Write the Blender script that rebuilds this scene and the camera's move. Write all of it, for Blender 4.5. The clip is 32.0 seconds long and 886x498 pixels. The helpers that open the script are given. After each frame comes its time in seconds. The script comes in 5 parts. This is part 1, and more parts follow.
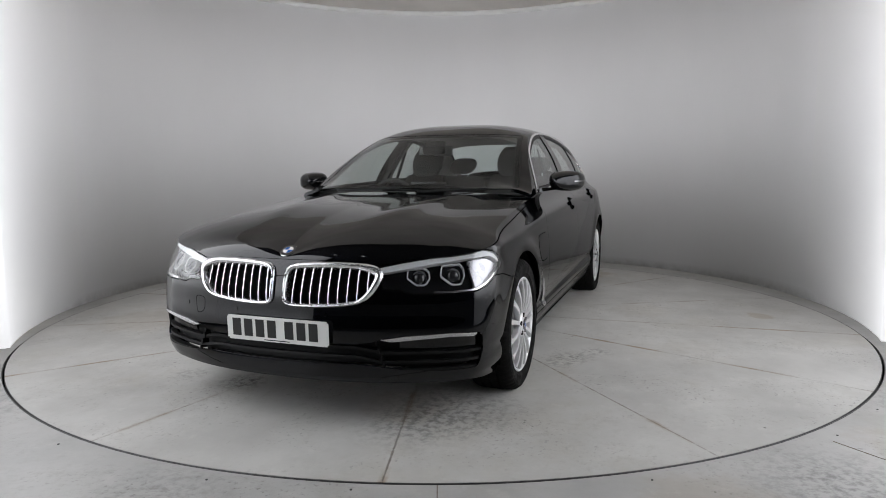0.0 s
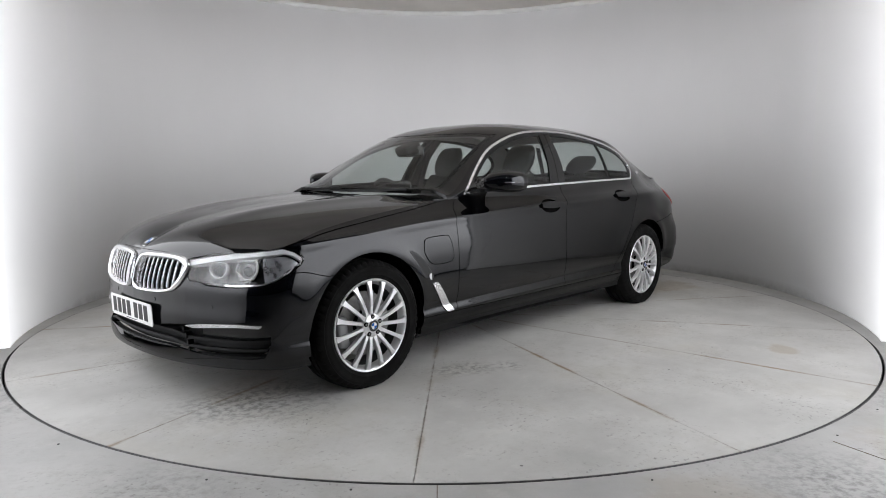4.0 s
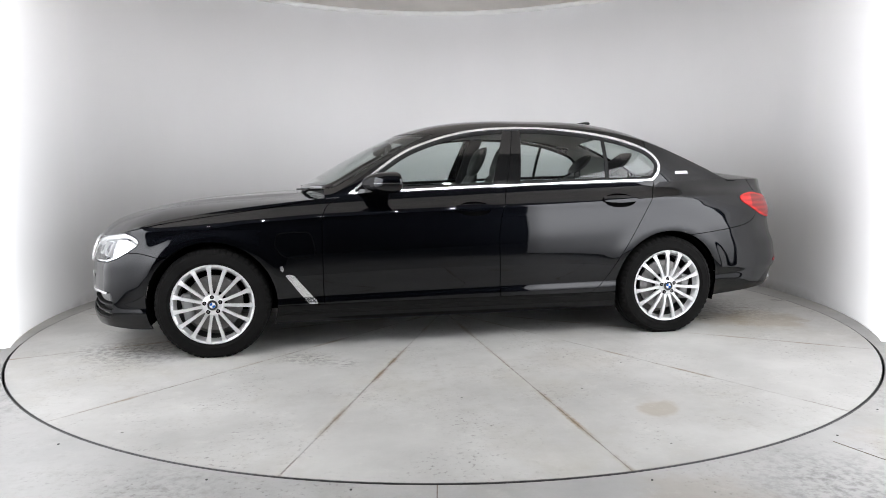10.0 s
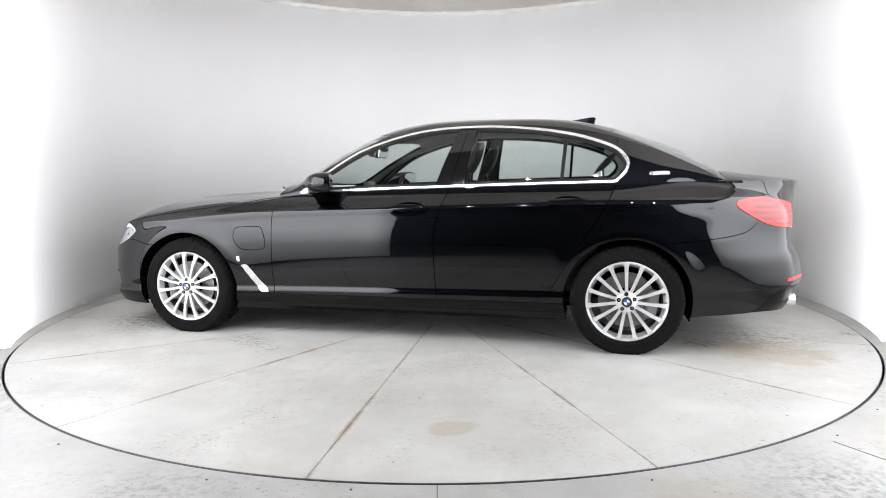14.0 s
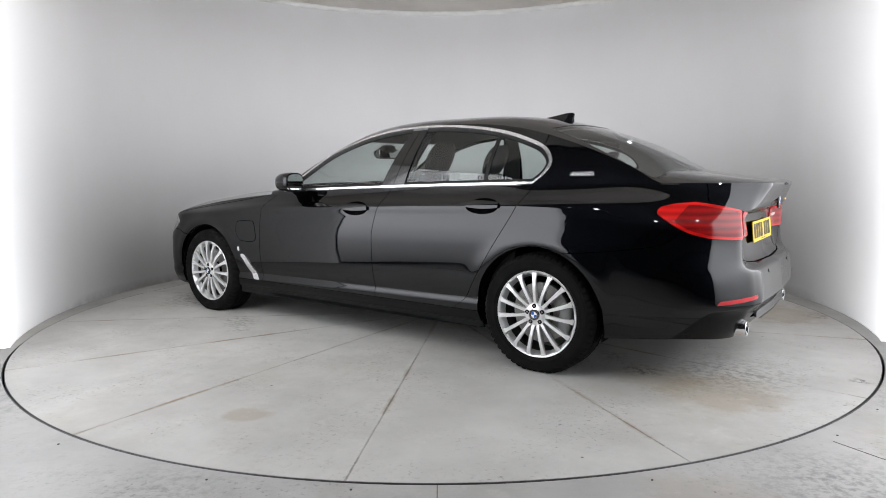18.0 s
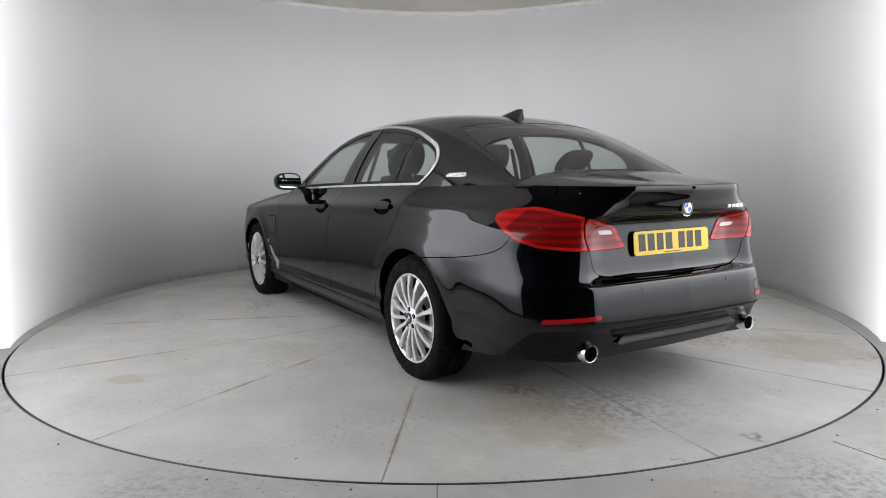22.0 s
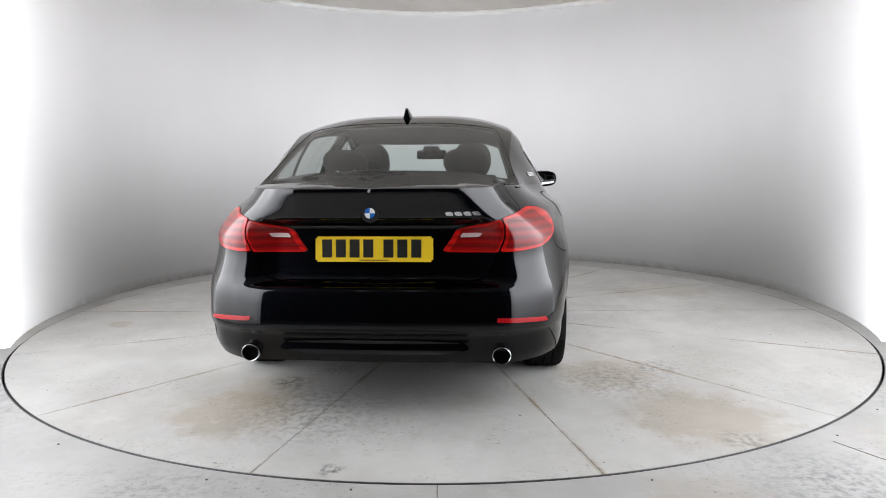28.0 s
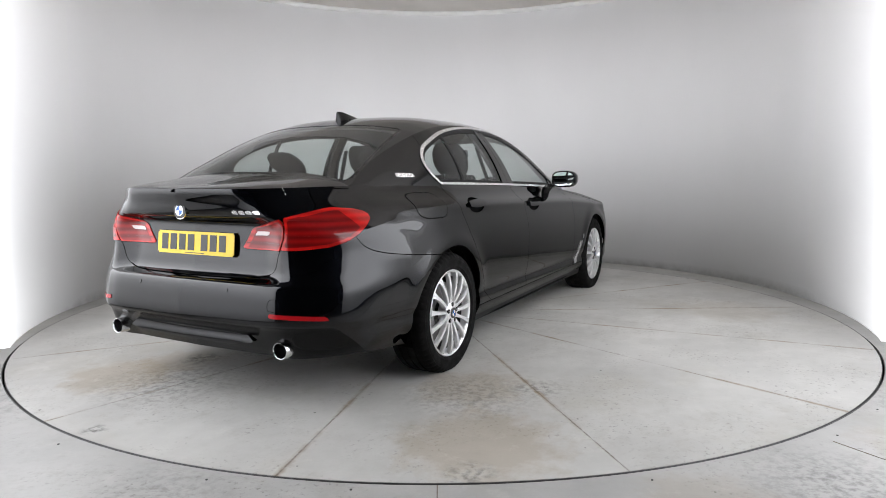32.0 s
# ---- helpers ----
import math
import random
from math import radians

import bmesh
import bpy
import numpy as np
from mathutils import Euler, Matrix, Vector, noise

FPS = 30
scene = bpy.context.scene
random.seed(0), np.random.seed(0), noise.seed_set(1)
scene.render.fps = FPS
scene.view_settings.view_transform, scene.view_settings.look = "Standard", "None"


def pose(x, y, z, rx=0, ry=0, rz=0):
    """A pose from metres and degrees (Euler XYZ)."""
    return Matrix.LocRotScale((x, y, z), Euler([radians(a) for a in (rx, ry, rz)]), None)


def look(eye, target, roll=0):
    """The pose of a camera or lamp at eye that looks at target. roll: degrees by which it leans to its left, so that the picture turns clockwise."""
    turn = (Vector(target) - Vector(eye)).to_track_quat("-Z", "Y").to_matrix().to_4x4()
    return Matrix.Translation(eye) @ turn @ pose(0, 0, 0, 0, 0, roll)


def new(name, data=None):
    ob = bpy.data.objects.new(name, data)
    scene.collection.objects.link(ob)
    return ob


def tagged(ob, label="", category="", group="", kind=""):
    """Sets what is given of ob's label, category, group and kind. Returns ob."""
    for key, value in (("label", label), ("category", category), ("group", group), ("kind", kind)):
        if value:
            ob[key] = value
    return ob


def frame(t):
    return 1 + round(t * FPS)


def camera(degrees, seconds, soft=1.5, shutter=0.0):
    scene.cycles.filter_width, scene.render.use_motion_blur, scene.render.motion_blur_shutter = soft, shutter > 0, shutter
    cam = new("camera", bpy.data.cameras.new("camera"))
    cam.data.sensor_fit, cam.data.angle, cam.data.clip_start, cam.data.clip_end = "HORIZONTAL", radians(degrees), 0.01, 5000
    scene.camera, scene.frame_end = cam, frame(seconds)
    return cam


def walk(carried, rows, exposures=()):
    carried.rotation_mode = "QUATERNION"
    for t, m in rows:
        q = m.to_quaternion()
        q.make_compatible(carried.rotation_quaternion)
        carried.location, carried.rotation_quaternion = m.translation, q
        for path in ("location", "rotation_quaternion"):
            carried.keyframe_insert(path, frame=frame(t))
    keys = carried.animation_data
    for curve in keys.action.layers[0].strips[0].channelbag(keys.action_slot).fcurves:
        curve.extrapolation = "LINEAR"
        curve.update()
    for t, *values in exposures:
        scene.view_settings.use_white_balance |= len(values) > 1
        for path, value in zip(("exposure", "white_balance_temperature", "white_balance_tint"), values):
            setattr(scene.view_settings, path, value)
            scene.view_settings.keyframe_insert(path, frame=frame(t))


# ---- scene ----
# ---------------------------------------------------------------- camera
EYE = Vector((0.0, -5.151, 1.103))
TILT = 0.117
cam = camera(68.2, 32.0, soft=0.95)
SHOT = look(EYE, EYE + Vector((0.0007, math.cos(TILT), -math.sin(TILT))), roll=-0.42)
walk(cam, [(0.0, SHOT), (32.0, SHOT)],
     exposures=[(0.0, -1.46), (2.0, -1.39), (6.0, -1.20), (7.0, -1.27), (9.0, -1.08), (10.0, -0.84), (11.0, -0.68), (12.0, -0.62), (13.0, -0.53),
                (14.0, -0.45), (15.0, -0.51), (17.0, -0.92), (19.0, -1.11), (20.0, -1.15), (23.0, -1.22), (25.0, -0.90), (28.0, -0.70), (30.0, -0.63), (31.0, -0.80), (32.0, -0.96)])

# the turntable's heading, second by second (degrees)
HEADING = [249.7, 243.9, 238.0, 232.15, 226.2, 220.3, 214.4, 208.45, 202.55, 196.65, 190.7, 184.75, 178.8, 172.9, 167.05,
           161.3, 155.6, 149.9, 144.2, 138.5, 132.7, 126.9, 121.1, 115.3, 109.5, 103.55, 97.6, 91.6, 85.6, 79.65, 73.7, 67.8, 61.9]
TABLE_R = 2.930
CAR_X, CAR_Y = 0.119, 0.122

# ---------------------------------------------------------------- world
world = bpy.data.worlds.new("world")
scene.world = world
world.use_nodes = True
world.node_tree.nodes["Background"].inputs[0].default_value = (0.6, 0.65, 0.7, 1)
world.node_tree.nodes["Background"].inputs[1].default_value = 0.02
PANEL_LIGHT, END_GLOW = 7.9, 2.3
SPOT_POWER, SPOT_X = 124.0, (-1.7, -1.05, -0.4, 0.4, 1.05, 1.7)
LIGHT_TINT = (0.975, 0.985, 1.015)

# ---------------------------------------------------------------- materials
def material(name):
    m = bpy.data.materials.new(name)
    m.use_nodes = True
    nt = m.node_tree
    return m, nt, nt.nodes["Principled BSDF"], nt.nodes.new, nt.links.new


def plain(name, colour, rough=0.5, metal=0.0, coat=0.0, spec=0.5, bump=0.0, scale=200.0, vary=0.0, vary_scale=6.0):
    """A surface with slight variation of tone and roughness and a fine bump."""
    m, nt, bsdf, node, link = material(name)
    bsdf.inputs["Base Color"].default_value = (*colour, 1)
    bsdf.inputs["Roughness"].default_value = rough
    bsdf.inputs["Metallic"].default_value = metal
    bsdf.inputs["Specular IOR Level"].default_value = spec
    bsdf.inputs["Coat Weight"].default_value = coat
    bsdf.inputs["Coat Roughness"].default_value = 0.02
    tc = node("ShaderNodeTexCoord")
    if vary:
        n = node("ShaderNodeTexNoise")
        n.inputs["Scale"].default_value, n.inputs["Detail"].default_value = vary_scale, 6
        link(tc.outputs["Object"], n.inputs["Vector"])
        r = node("ShaderNodeMapRange")
        r.inputs["From Min"].default_value, r.inputs["From Max"].default_value = 0.3, 0.7
        r.inputs["To Min"].default_value, r.inputs["To Max"].default_value = 1 - vary, 1 + vary
        link(n.outputs["Fac"], r.inputs["Value"])
        mul = node("ShaderNodeVectorMath")
        mul.operation = "SCALE"
        mul.inputs[0].default_value = colour
        link(r.outputs["Result"], mul.inputs["Scale"])
        link(mul.outputs["Vector"], bsdf.inputs["Base Color"])
        rr = node("ShaderNodeMath")
        rr.operation = "MULTIPLY"
        rr.inputs[1].default_value = rough
        link(r.outputs["Result"], rr.inputs[0])
        link(rr.outputs["Value"], bsdf.inputs["Roughness"])
    if bump:
        n = node("ShaderNodeTexNoise")
        n.inputs["Scale"].default_value, n.inputs["Detail"].default_value = scale, 3
        link(tc.outputs["Object"], n.inputs["Vector"])
        b = node("ShaderNodeBump")
        b.inputs["Strength"].default_value, b.inputs["Distance"].default_value = bump, 0.002
        link(n.outputs["Fac"], b.inputs["Height"])
        link(b.outputs["Normal"], bsdf.inputs["Normal"])
    return m


def glass(name, tint, gloss=1.0):
    """A thin pane: tinted clear, with mirror gloss by Fresnel."""
    m, nt, bsdf, node, link = material(name)
    nt.nodes.remove(bsdf)
    t, g, mix, fr = node("ShaderNodeBsdfTransparent"), node("ShaderNodeBsdfGlossy"), node("ShaderNodeMixShader"), node("ShaderNodeLayerWeight")
    up, curve_out = node("ShaderNodeMath"), node("ShaderNodeMapRange")
    t.inputs["Color"].default_value = (*tint, 1)
    g.inputs["Roughness"].default_value = 0.01
    g.inputs["Color"].default_value = (gloss, gloss, gloss, 1)
    fr.inputs["Blend"].default_value = 0.5
    up.operation = "POWER"
    up.inputs[1].default_value = 5.0
    curve_out.inputs["To Min"].default_value, curve_out.inputs["To Max"].default_value = 0.045, 1.0
    link(fr.outputs["Facing"], up.inputs[0])
    link(up.outputs[0], curve_out.inputs["Value"])
    link(curve_out.outputs["Result"], mix.inputs[0])
    link(t.outputs[0], mix.inputs[1])
    link(g.outputs[0], mix.inputs[2])
    link(mix.outputs[0], nt.nodes["Material Output"].inputs["Surface"])
    return m


def glowing(name, colour, strength):
    m, nt, bsdf, node, link = material(name)
    bsdf.inputs["Base Color"].default_value = (0.8, 0.8, 0.8, 1)
    bsdf.inputs["Emission Color"].default_value = (*colour, 1)
    bsdf.inputs["Emission Strength"].default_value = strength
    return m


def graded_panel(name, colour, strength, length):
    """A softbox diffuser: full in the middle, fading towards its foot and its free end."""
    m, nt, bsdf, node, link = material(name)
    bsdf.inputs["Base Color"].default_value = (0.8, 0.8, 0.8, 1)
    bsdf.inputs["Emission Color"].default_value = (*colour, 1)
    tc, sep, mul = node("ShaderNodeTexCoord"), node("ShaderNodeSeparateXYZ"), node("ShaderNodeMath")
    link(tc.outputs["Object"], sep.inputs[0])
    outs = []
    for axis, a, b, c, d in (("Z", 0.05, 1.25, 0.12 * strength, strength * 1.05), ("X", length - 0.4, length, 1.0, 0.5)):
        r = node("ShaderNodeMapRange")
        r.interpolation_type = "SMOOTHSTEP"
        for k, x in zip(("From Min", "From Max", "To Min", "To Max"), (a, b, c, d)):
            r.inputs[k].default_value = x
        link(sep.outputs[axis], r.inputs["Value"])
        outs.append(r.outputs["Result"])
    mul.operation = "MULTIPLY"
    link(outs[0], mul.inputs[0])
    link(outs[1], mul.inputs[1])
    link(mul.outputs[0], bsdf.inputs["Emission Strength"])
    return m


def wall_paint():
    m, nt, bsdf, node, link = material("wall_paint")
    tc = node("ShaderNodeTexCoord")
    big, fine = node("ShaderNodeTexNoise"), node("ShaderNodeTexNoise")
    big.inputs["Scale"].default_value, big.inputs["Detail"].default_value = 0.9, 5
    fine.inputs["Scale"].default_value, fine.inputs["Detail"].default_value = 120, 4
    mp = node("ShaderNodeMapping")
    mp.inputs["Scale"].default_value = (1, 1, 0.35)
    link(tc.outputs["Object"], mp.inputs["Vector"])
    link(mp.outputs["Vector"], big.inputs["Vector"])
    link(tc.outputs["Object"], fine.inputs["Vector"])
    ramp = node("ShaderNodeValToRGB")
    ramp.color_ramp.elements[0].position, ramp.color_ramp.elements[0].color = 0.3, (0.82, 0.815, 0.82, 1)
    ramp.color_ramp.elements[1].position, ramp.color_ramp.elements[1].color = 0.7, (0.86, 0.855, 0.86, 1)
    link(big.outputs["Fac"], ramp.inputs[0])
    # scuffs along the foot of the wall
    sep = node("ShaderNodeSeparateXYZ")
    link(tc.outputs["Object"], sep.inputs[0])
    foot = node("ShaderNodeMapRange")
    foot.inputs["From Min"].default_value, foot.inputs["From Max"].default_value = 0.0, 0.09
    foot.inputs["To Min"].default_value, foot.inputs["To Max"].default_value = 0.75, 0.0
    link(sep.outputs["Z"], foot.inputs["Value"])
    sn = node("ShaderNodeTexNoise")
    sn.inputs["Scale"].default_value, sn.inputs["Detail"].default_value = 14, 6
    link(tc.outputs["Object"], sn.inputs["Vector"])
    mm = node("ShaderNodeMath")
    mm.operation = "MULTIPLY"
    link(foot.outputs[0], mm.inputs[0])
    link(sn.outputs["Fac"], mm.inputs[1])
    mix = node("ShaderNodeMix")
    mix.data_type = "RGBA"
    mix.inputs["B"].default_value = (0.20, 0.175, 0.15, 1)
    link(mm.outputs[0], mix.inputs["Factor"])
    link(ramp.outputs[0], mix.inputs["A"])
    link(mix.outputs["Result"], bsdf.inputs["Base Color"])
    bsdf.inputs["Roughness"].default_value = 0.62
    # light on both wall ends is put in as emission, brighter towards the opening
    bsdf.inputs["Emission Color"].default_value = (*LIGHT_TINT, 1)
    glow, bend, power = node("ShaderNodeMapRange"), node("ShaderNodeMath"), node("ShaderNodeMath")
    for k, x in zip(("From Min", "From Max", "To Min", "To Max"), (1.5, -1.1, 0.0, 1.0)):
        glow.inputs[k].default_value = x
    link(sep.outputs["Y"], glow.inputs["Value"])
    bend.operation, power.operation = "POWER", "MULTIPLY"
    bend.inputs[1].default_value, power.inputs[1].default_value = 3.2, END_GLOW
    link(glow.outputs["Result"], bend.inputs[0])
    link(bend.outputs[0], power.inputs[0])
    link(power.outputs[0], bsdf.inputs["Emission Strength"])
    b = node("ShaderNodeBump")
    b.inputs["Strength"].default_value, b.inputs["Distance"].default_value = 0.25, 0.002
    link(fine.outputs["Fac"], b.inputs["Height"])
    link(b.outputs["Normal"], bsdf.inputs["Normal"])
    return m


def floor_paint(name, base, stains, seed, marks=(), seams=None):
    """Worn pale floor: mottled, with brown stains of given place and size, dark flecks and scratches."""
    m, nt, bsdf, node, link = material(name)
    tc = node("ShaderNodeTexCoord")

    def noise(scale, detail=6, rough=0.6, stretch=(1, 1, 1)):
        mp, n = node("ShaderNodeMapping"), node("ShaderNodeTexNoise")
        mp.inputs["Location"].default_value = (seed, seed * 1.7, 0)
        mp.inputs["Scale"].default_value = stretch
        n.inputs["Scale"].default_value, n.inputs["Detail"].default_value, n.inputs["Roughness"].default_value = scale, detail, rough
        link(tc.outputs["Object"], mp.inputs["Vector"])
        link(mp.outputs["Vector"], n.inputs["Vector"])
        return n.outputs["Fac"]

    def remap(v, a, b, c=0.0, d=1.0):
        r = node("ShaderNodeMapRange")
        for k, x in zip(("From Min", "From Max", "To Min", "To Max"), (a, b, c, d)):
            r.inputs[k].default_value = x
        link(v, r.inputs["Value"])
        return r.outputs["Result"]

    def mathn(op, a, b):
        n = node("ShaderNodeMath")
        n.operation = op
        for i, x in enumerate((a, b)):
            if isinstance(x, (int, float)):
                n.inputs[i].default_value = x
            else:
                link(x, n.inputs[i])
        return n.outputs[0]

    def over(below, colour, fac):
        x = node("ShaderNodeMix")
        x.data_type = "RGBA"
        x.inputs["B"].default_value = (*colour, 1)
        link(fac, x.inputs["Factor"])
        link(below, x.inputs["A"])
        return x.outputs["Result"]

    ramp = node("ShaderNodeValToRGB")
    e = ramp.color_ramp.elements
    e[0].position, e[0].color = 0.30, (*[c * 0.78 for c in base], 1)
    e[1].position, e[1].color = 0.70, (*[c * 1.08 for c in base], 1)
    link(noise(1.6, 8), ramp.inputs[0])
    col = ramp.outputs[0]
    col = over(col, (base[0] * 0.72, base[1] * 0.68, base[2] * 0.58), remap(noise(0.9, 9, 0.7), 0.52, 0.75, 0, 0.55))
    ragged = noise(7, 6, 0.65)
    for x, y, r, strength in stains:
        d = node("ShaderNodeVectorMath")
        d.operation = "DISTANCE"
        link(tc.outputs["Object"], d.inputs[0])
        d.inputs[1].default_value = (x, y, 0)
        f = mathn("SUBTRACT", d.outputs["Value"], mathn("MULTIPLY", ragged, r * 1.3))
        col = over(col, (0.33, 0.26, 0.17), remap(f, r * -0.1, r * 0.25, strength, 0.0))
    fine = noise(26, 5, 0.65)
    for x, y, r, strength in marks:
        d = node("ShaderNodeVectorMath")
        d.operation = "DISTANCE"
        link(tc.outputs["Object"], d.inputs[0])
        d.inputs[1].default_value = (x, y, 0)
        near = remap(d.outputs["Value"], r * 0.25, r, 1.0, 0.0)
        col = over(col, (0.055, 0.05, 0.045), mathn("MULTIPLY", mathn("MULTIPLY", near, remap(fine, 0.44, 0.62)), strength))
    if seams:
        # rust and dirt that has crept out of the radial joints
        step, first = seams
        sep = node("ShaderNodeSeparateXYZ")
        link(tc.outputs["Object"], sep.inputs[0])
        ang = mathn("ARCTAN2", sep.outputs["Y"], sep.outputs["X"])
        a = mathn("SUBTRACT", mathn("FLOORED_MODULO", mathn("SUBTRACT", ang, first - step / 2), step), step / 2)
        ln = node("ShaderNodeVectorMath")
        ln.operation = "LENGTH"
        link(tc.outputs["Object"], ln.inputs[0])
        off = mathn("ABSOLUTE", mathn("MULTIPLY", a, ln.outputs["Value"]), 0)
        patch = remap(noise(1.9, 4, 0.6), 0.48, 0.66)
        wide = mathn("MULTIPLY", remap(mathn("SUBTRACT", off, mathn("MULTIPLY", fine, 0.022)), -0.004, 0.010, 1.0, 0.0), patch)
        col = over(col, (0.25, 0.17, 0.085), mathn("MULTIPLY", wide, 0.85))
        thin = remap(mathn("SUBTRACT", off, mathn("MULTIPLY", fine, 0.006)), 0.0, 0.004, 0.60, 0.0)
        col = over(col, (0.16, 0.12, 0.08), mathn("MULTIPLY", mathn("MULTIPLY", thin, remap(noise(3.1, 3), 0.35, 0.6)), remap(noise(30, 2), 0.34, 0.50)))
    scuff = mathn("MULTIPLY", remap(noise(13, 9, 0.78), 0.50, 0.70), remap(noise(1.1, 5, 0.6), 0.38, 0.62))
    col = over(col, (base[0] * 0.52, base[1] * 0.48, base[2] * 0.42), mathn("MULTIPLY", scuff, 0.42))
    pale = mathn("MULTIPLY", remap(noise(5.5, 9, 0.75), 0.56, 0.68), 0.30)
    col = over(col, (base[0] * 1.25, base[1] * 1.25, base[2] * 1.22), pale)
    grime = mathn("MULTIPLY", remap(noise(45, 4, 0.6), 0.57, 0.70), remap(noise(2.2, 4), 0.46, 0.66))
    col = over(col, (0.10, 0.09, 0.08), mathn("MULTIPLY", grime, 0.75))
    v = node("ShaderNodeTexVoronoi")
    v.inputs["Scale"].default_value = 4.6
    link(tc.outputs["Object"], v.inputs["Vector"])
    fleck = mathn("MULTIPLY", remap(v.outputs["Distance"], 0.022, 0.034, 1, 0), remap(noise(2.7, 2), 0.44, 0.48))
    col = over(col, (0.04, 0.038, 0.035), mathn("MULTIPLY", fleck, 0.85))
    scr = mathn("MULTIPLY", remap(noise(9, 4, 0.5, (1, 14, 1)), 0.70, 0.74), remap(noise(1.5, 3), 0.52, 0.6))
    col = over(col, (0.16, 0.14, 0.12), mathn("MULTIPLY", scr, 0.5))
    link(col, bsdf.inputs["Base Color"])
    link(remap(noise(3.5, 6), 0.3, 0.7, 0.42, 0.62), bsdf.inputs["Roughness"])
    b = node("ShaderNodeBump")
    b.inputs["Strength"].default_value, b.inputs["Distance"].default_value = 0.2, 0.002
    link(noise(90, 5), b.inputs["Height"])
    link(b.outputs["Normal"], bsdf.inputs["Normal"])
    return m


MARKS = [(2.02, -0.39, 0.15, 0.95), (2.05, 0.78, 0.42, 0.6), (2.3, 0.70, 0.3, 0.4), (-1.84, 0.66, 0.14, 0.95), (-2.25, 0.45, 0.45, 0.5), (-1.7, -1.05, 0.4, 0.45), (-1.60, 0.47, 0.13, 0.6), (1.0, 1.19, 0.16, 0.6), (0.83, 1.31, 0.12, 0.5),
         (-1.46, -1.33, 0.16, 0.6), (-2.47, -1.43, 0.12, 0.6), (-2.84, 0.21, 0.07, 0.9), (2.0, -0.76, 0.13, 0.45), (1.14, 1.13, 0.14, 0.5)]
M_WALL = wall_paint()
M_TABLE = floor_paint("turntable_paint", (0.525, 0.517, 0.494), [(-2.28, 0.80, 0.38, 0.48), (-1.95, 0.75, 0.3, 0.36), (-2.2, -1.35, 0.45, 0.46), (-1.6, -1.0, 0.35, 0.42),
                                                              (-0.58, 2.35, 0.13, 0.45), (-0.5, 1.5, 0.3, 0.12), (2.05, 0.6, 0.3, 0.2), (1.0, -2.0, 0.5, 0.2)], 3.0,
                      MARKS, (2 * math.pi / 14, radians(-9.8)))
M_GROUND = floor_paint("floor_paint", (0.435, 0.430, 0.415), [(-2.4, -2.2, 0.3, 0.3), (1.9, -2.7, 0.3, 0.25), (0.9, -3.1, 0.3, 0.25)], 11.0, [(1.4, -3.0, 0.4, 0.5), (2.3, -2.2, 0.3, 0.5), (-2.2, -2.0, 0.35, 0.4), (-1.0, -3.0, 0.3, 0.3)])
M_SEAM = plain("seam_filler", (0.12, 0.09, 0.06), 0.8, vary=0.5, vary_scale=18)
M_DARKMETAL = plain("dark_metal", (0.05, 0.05, 0.05), 0.4, 0.6, vary=0.3, vary_scale=9)
M_CEIL = plain("ceiling_paint", (0.74, 0.70, 0.66), 0.8, vary=0.08, vary_scale=1.5, bump=0.1)
M_TRIMWHITE = plain("cornice_paint", (0.8, 0.79, 0.78), 0.5, vary=0.05)
M_DARKROOM = plain("dark_room_paint", (0.03, 0.03, 0.032), 0.85, vary=0.2, vary_scale=2)
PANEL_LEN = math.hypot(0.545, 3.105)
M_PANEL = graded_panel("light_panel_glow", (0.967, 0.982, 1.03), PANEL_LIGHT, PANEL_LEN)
M_SPOTGLOW = glowing("spot_lens_glow", LIGHT_TINT, 40.0)

# ---------------------------------------------------------------- mesh helpers
def mesh_object(name, verts, faces, mat, parent=None, smooth=True, label=""):
    me = bpy.data.meshes.new(name)
    me.from_pydata([tuple(map(float, v)) for v in verts], [], [tuple(map(int, f)) for f in faces])
    me.validate()
    me.polygons.foreach_set("use_smooth", [smooth] * len(me.polygons))
    if mat:
        me.materials.append(mat)
    ob = new(name, me)
    if parent:
        ob.parent = parent
        if parent.name == "saloon_car":
            ob.location = (CAR_X, CAR_Y, 0)
    if label:
        ob["label"] = label
    return ob


def part(name, bm, mat, parent, label="", smooth=False, sharp=35):
    """Links a bmesh as one mesh object under a thing or a part."""
    me = bpy.data.meshes.new(name)
    bmesh.ops.recalc_face_normals(bm, faces=bm.faces)
    bm.to_mesh(me)
    bm.free()
    if smooth:
        me.polygons.foreach_set("use_smooth", [True] * len(me.polygons))
        me.set_sharp_from_angle(angle=radians(sharp))
    me.materials.append(mat)
    ob = new(name, me)
    if parent:
        ob.parent = parent
        if parent.name == "saloon_car":
            ob.location = (CAR_X, CAR_Y, 0)
    if label:
        ob["label"] = label
    return ob


def box_bm(size, centre=(0, 0, 0), bevel=0.0, seg=2, turn=None):
    bm = bmesh.new()
    bmesh.ops.create_cube(bm, size=1)
    bmesh.ops.scale(bm, vec=size, verts=bm.verts)
    if bevel:
        bmesh.ops.bevel(bm, geom=bm.edges[:], offset=bevel, segments=seg, affect="EDGES", profile=0.5)
    m = Matrix.Translation(centre)
    if turn:
        m = m @ Euler([radians(a) for a in turn]).to_matrix().to_4x4()
    bmesh.ops.transform(bm, matrix=m, verts=bm.verts)
    return bm


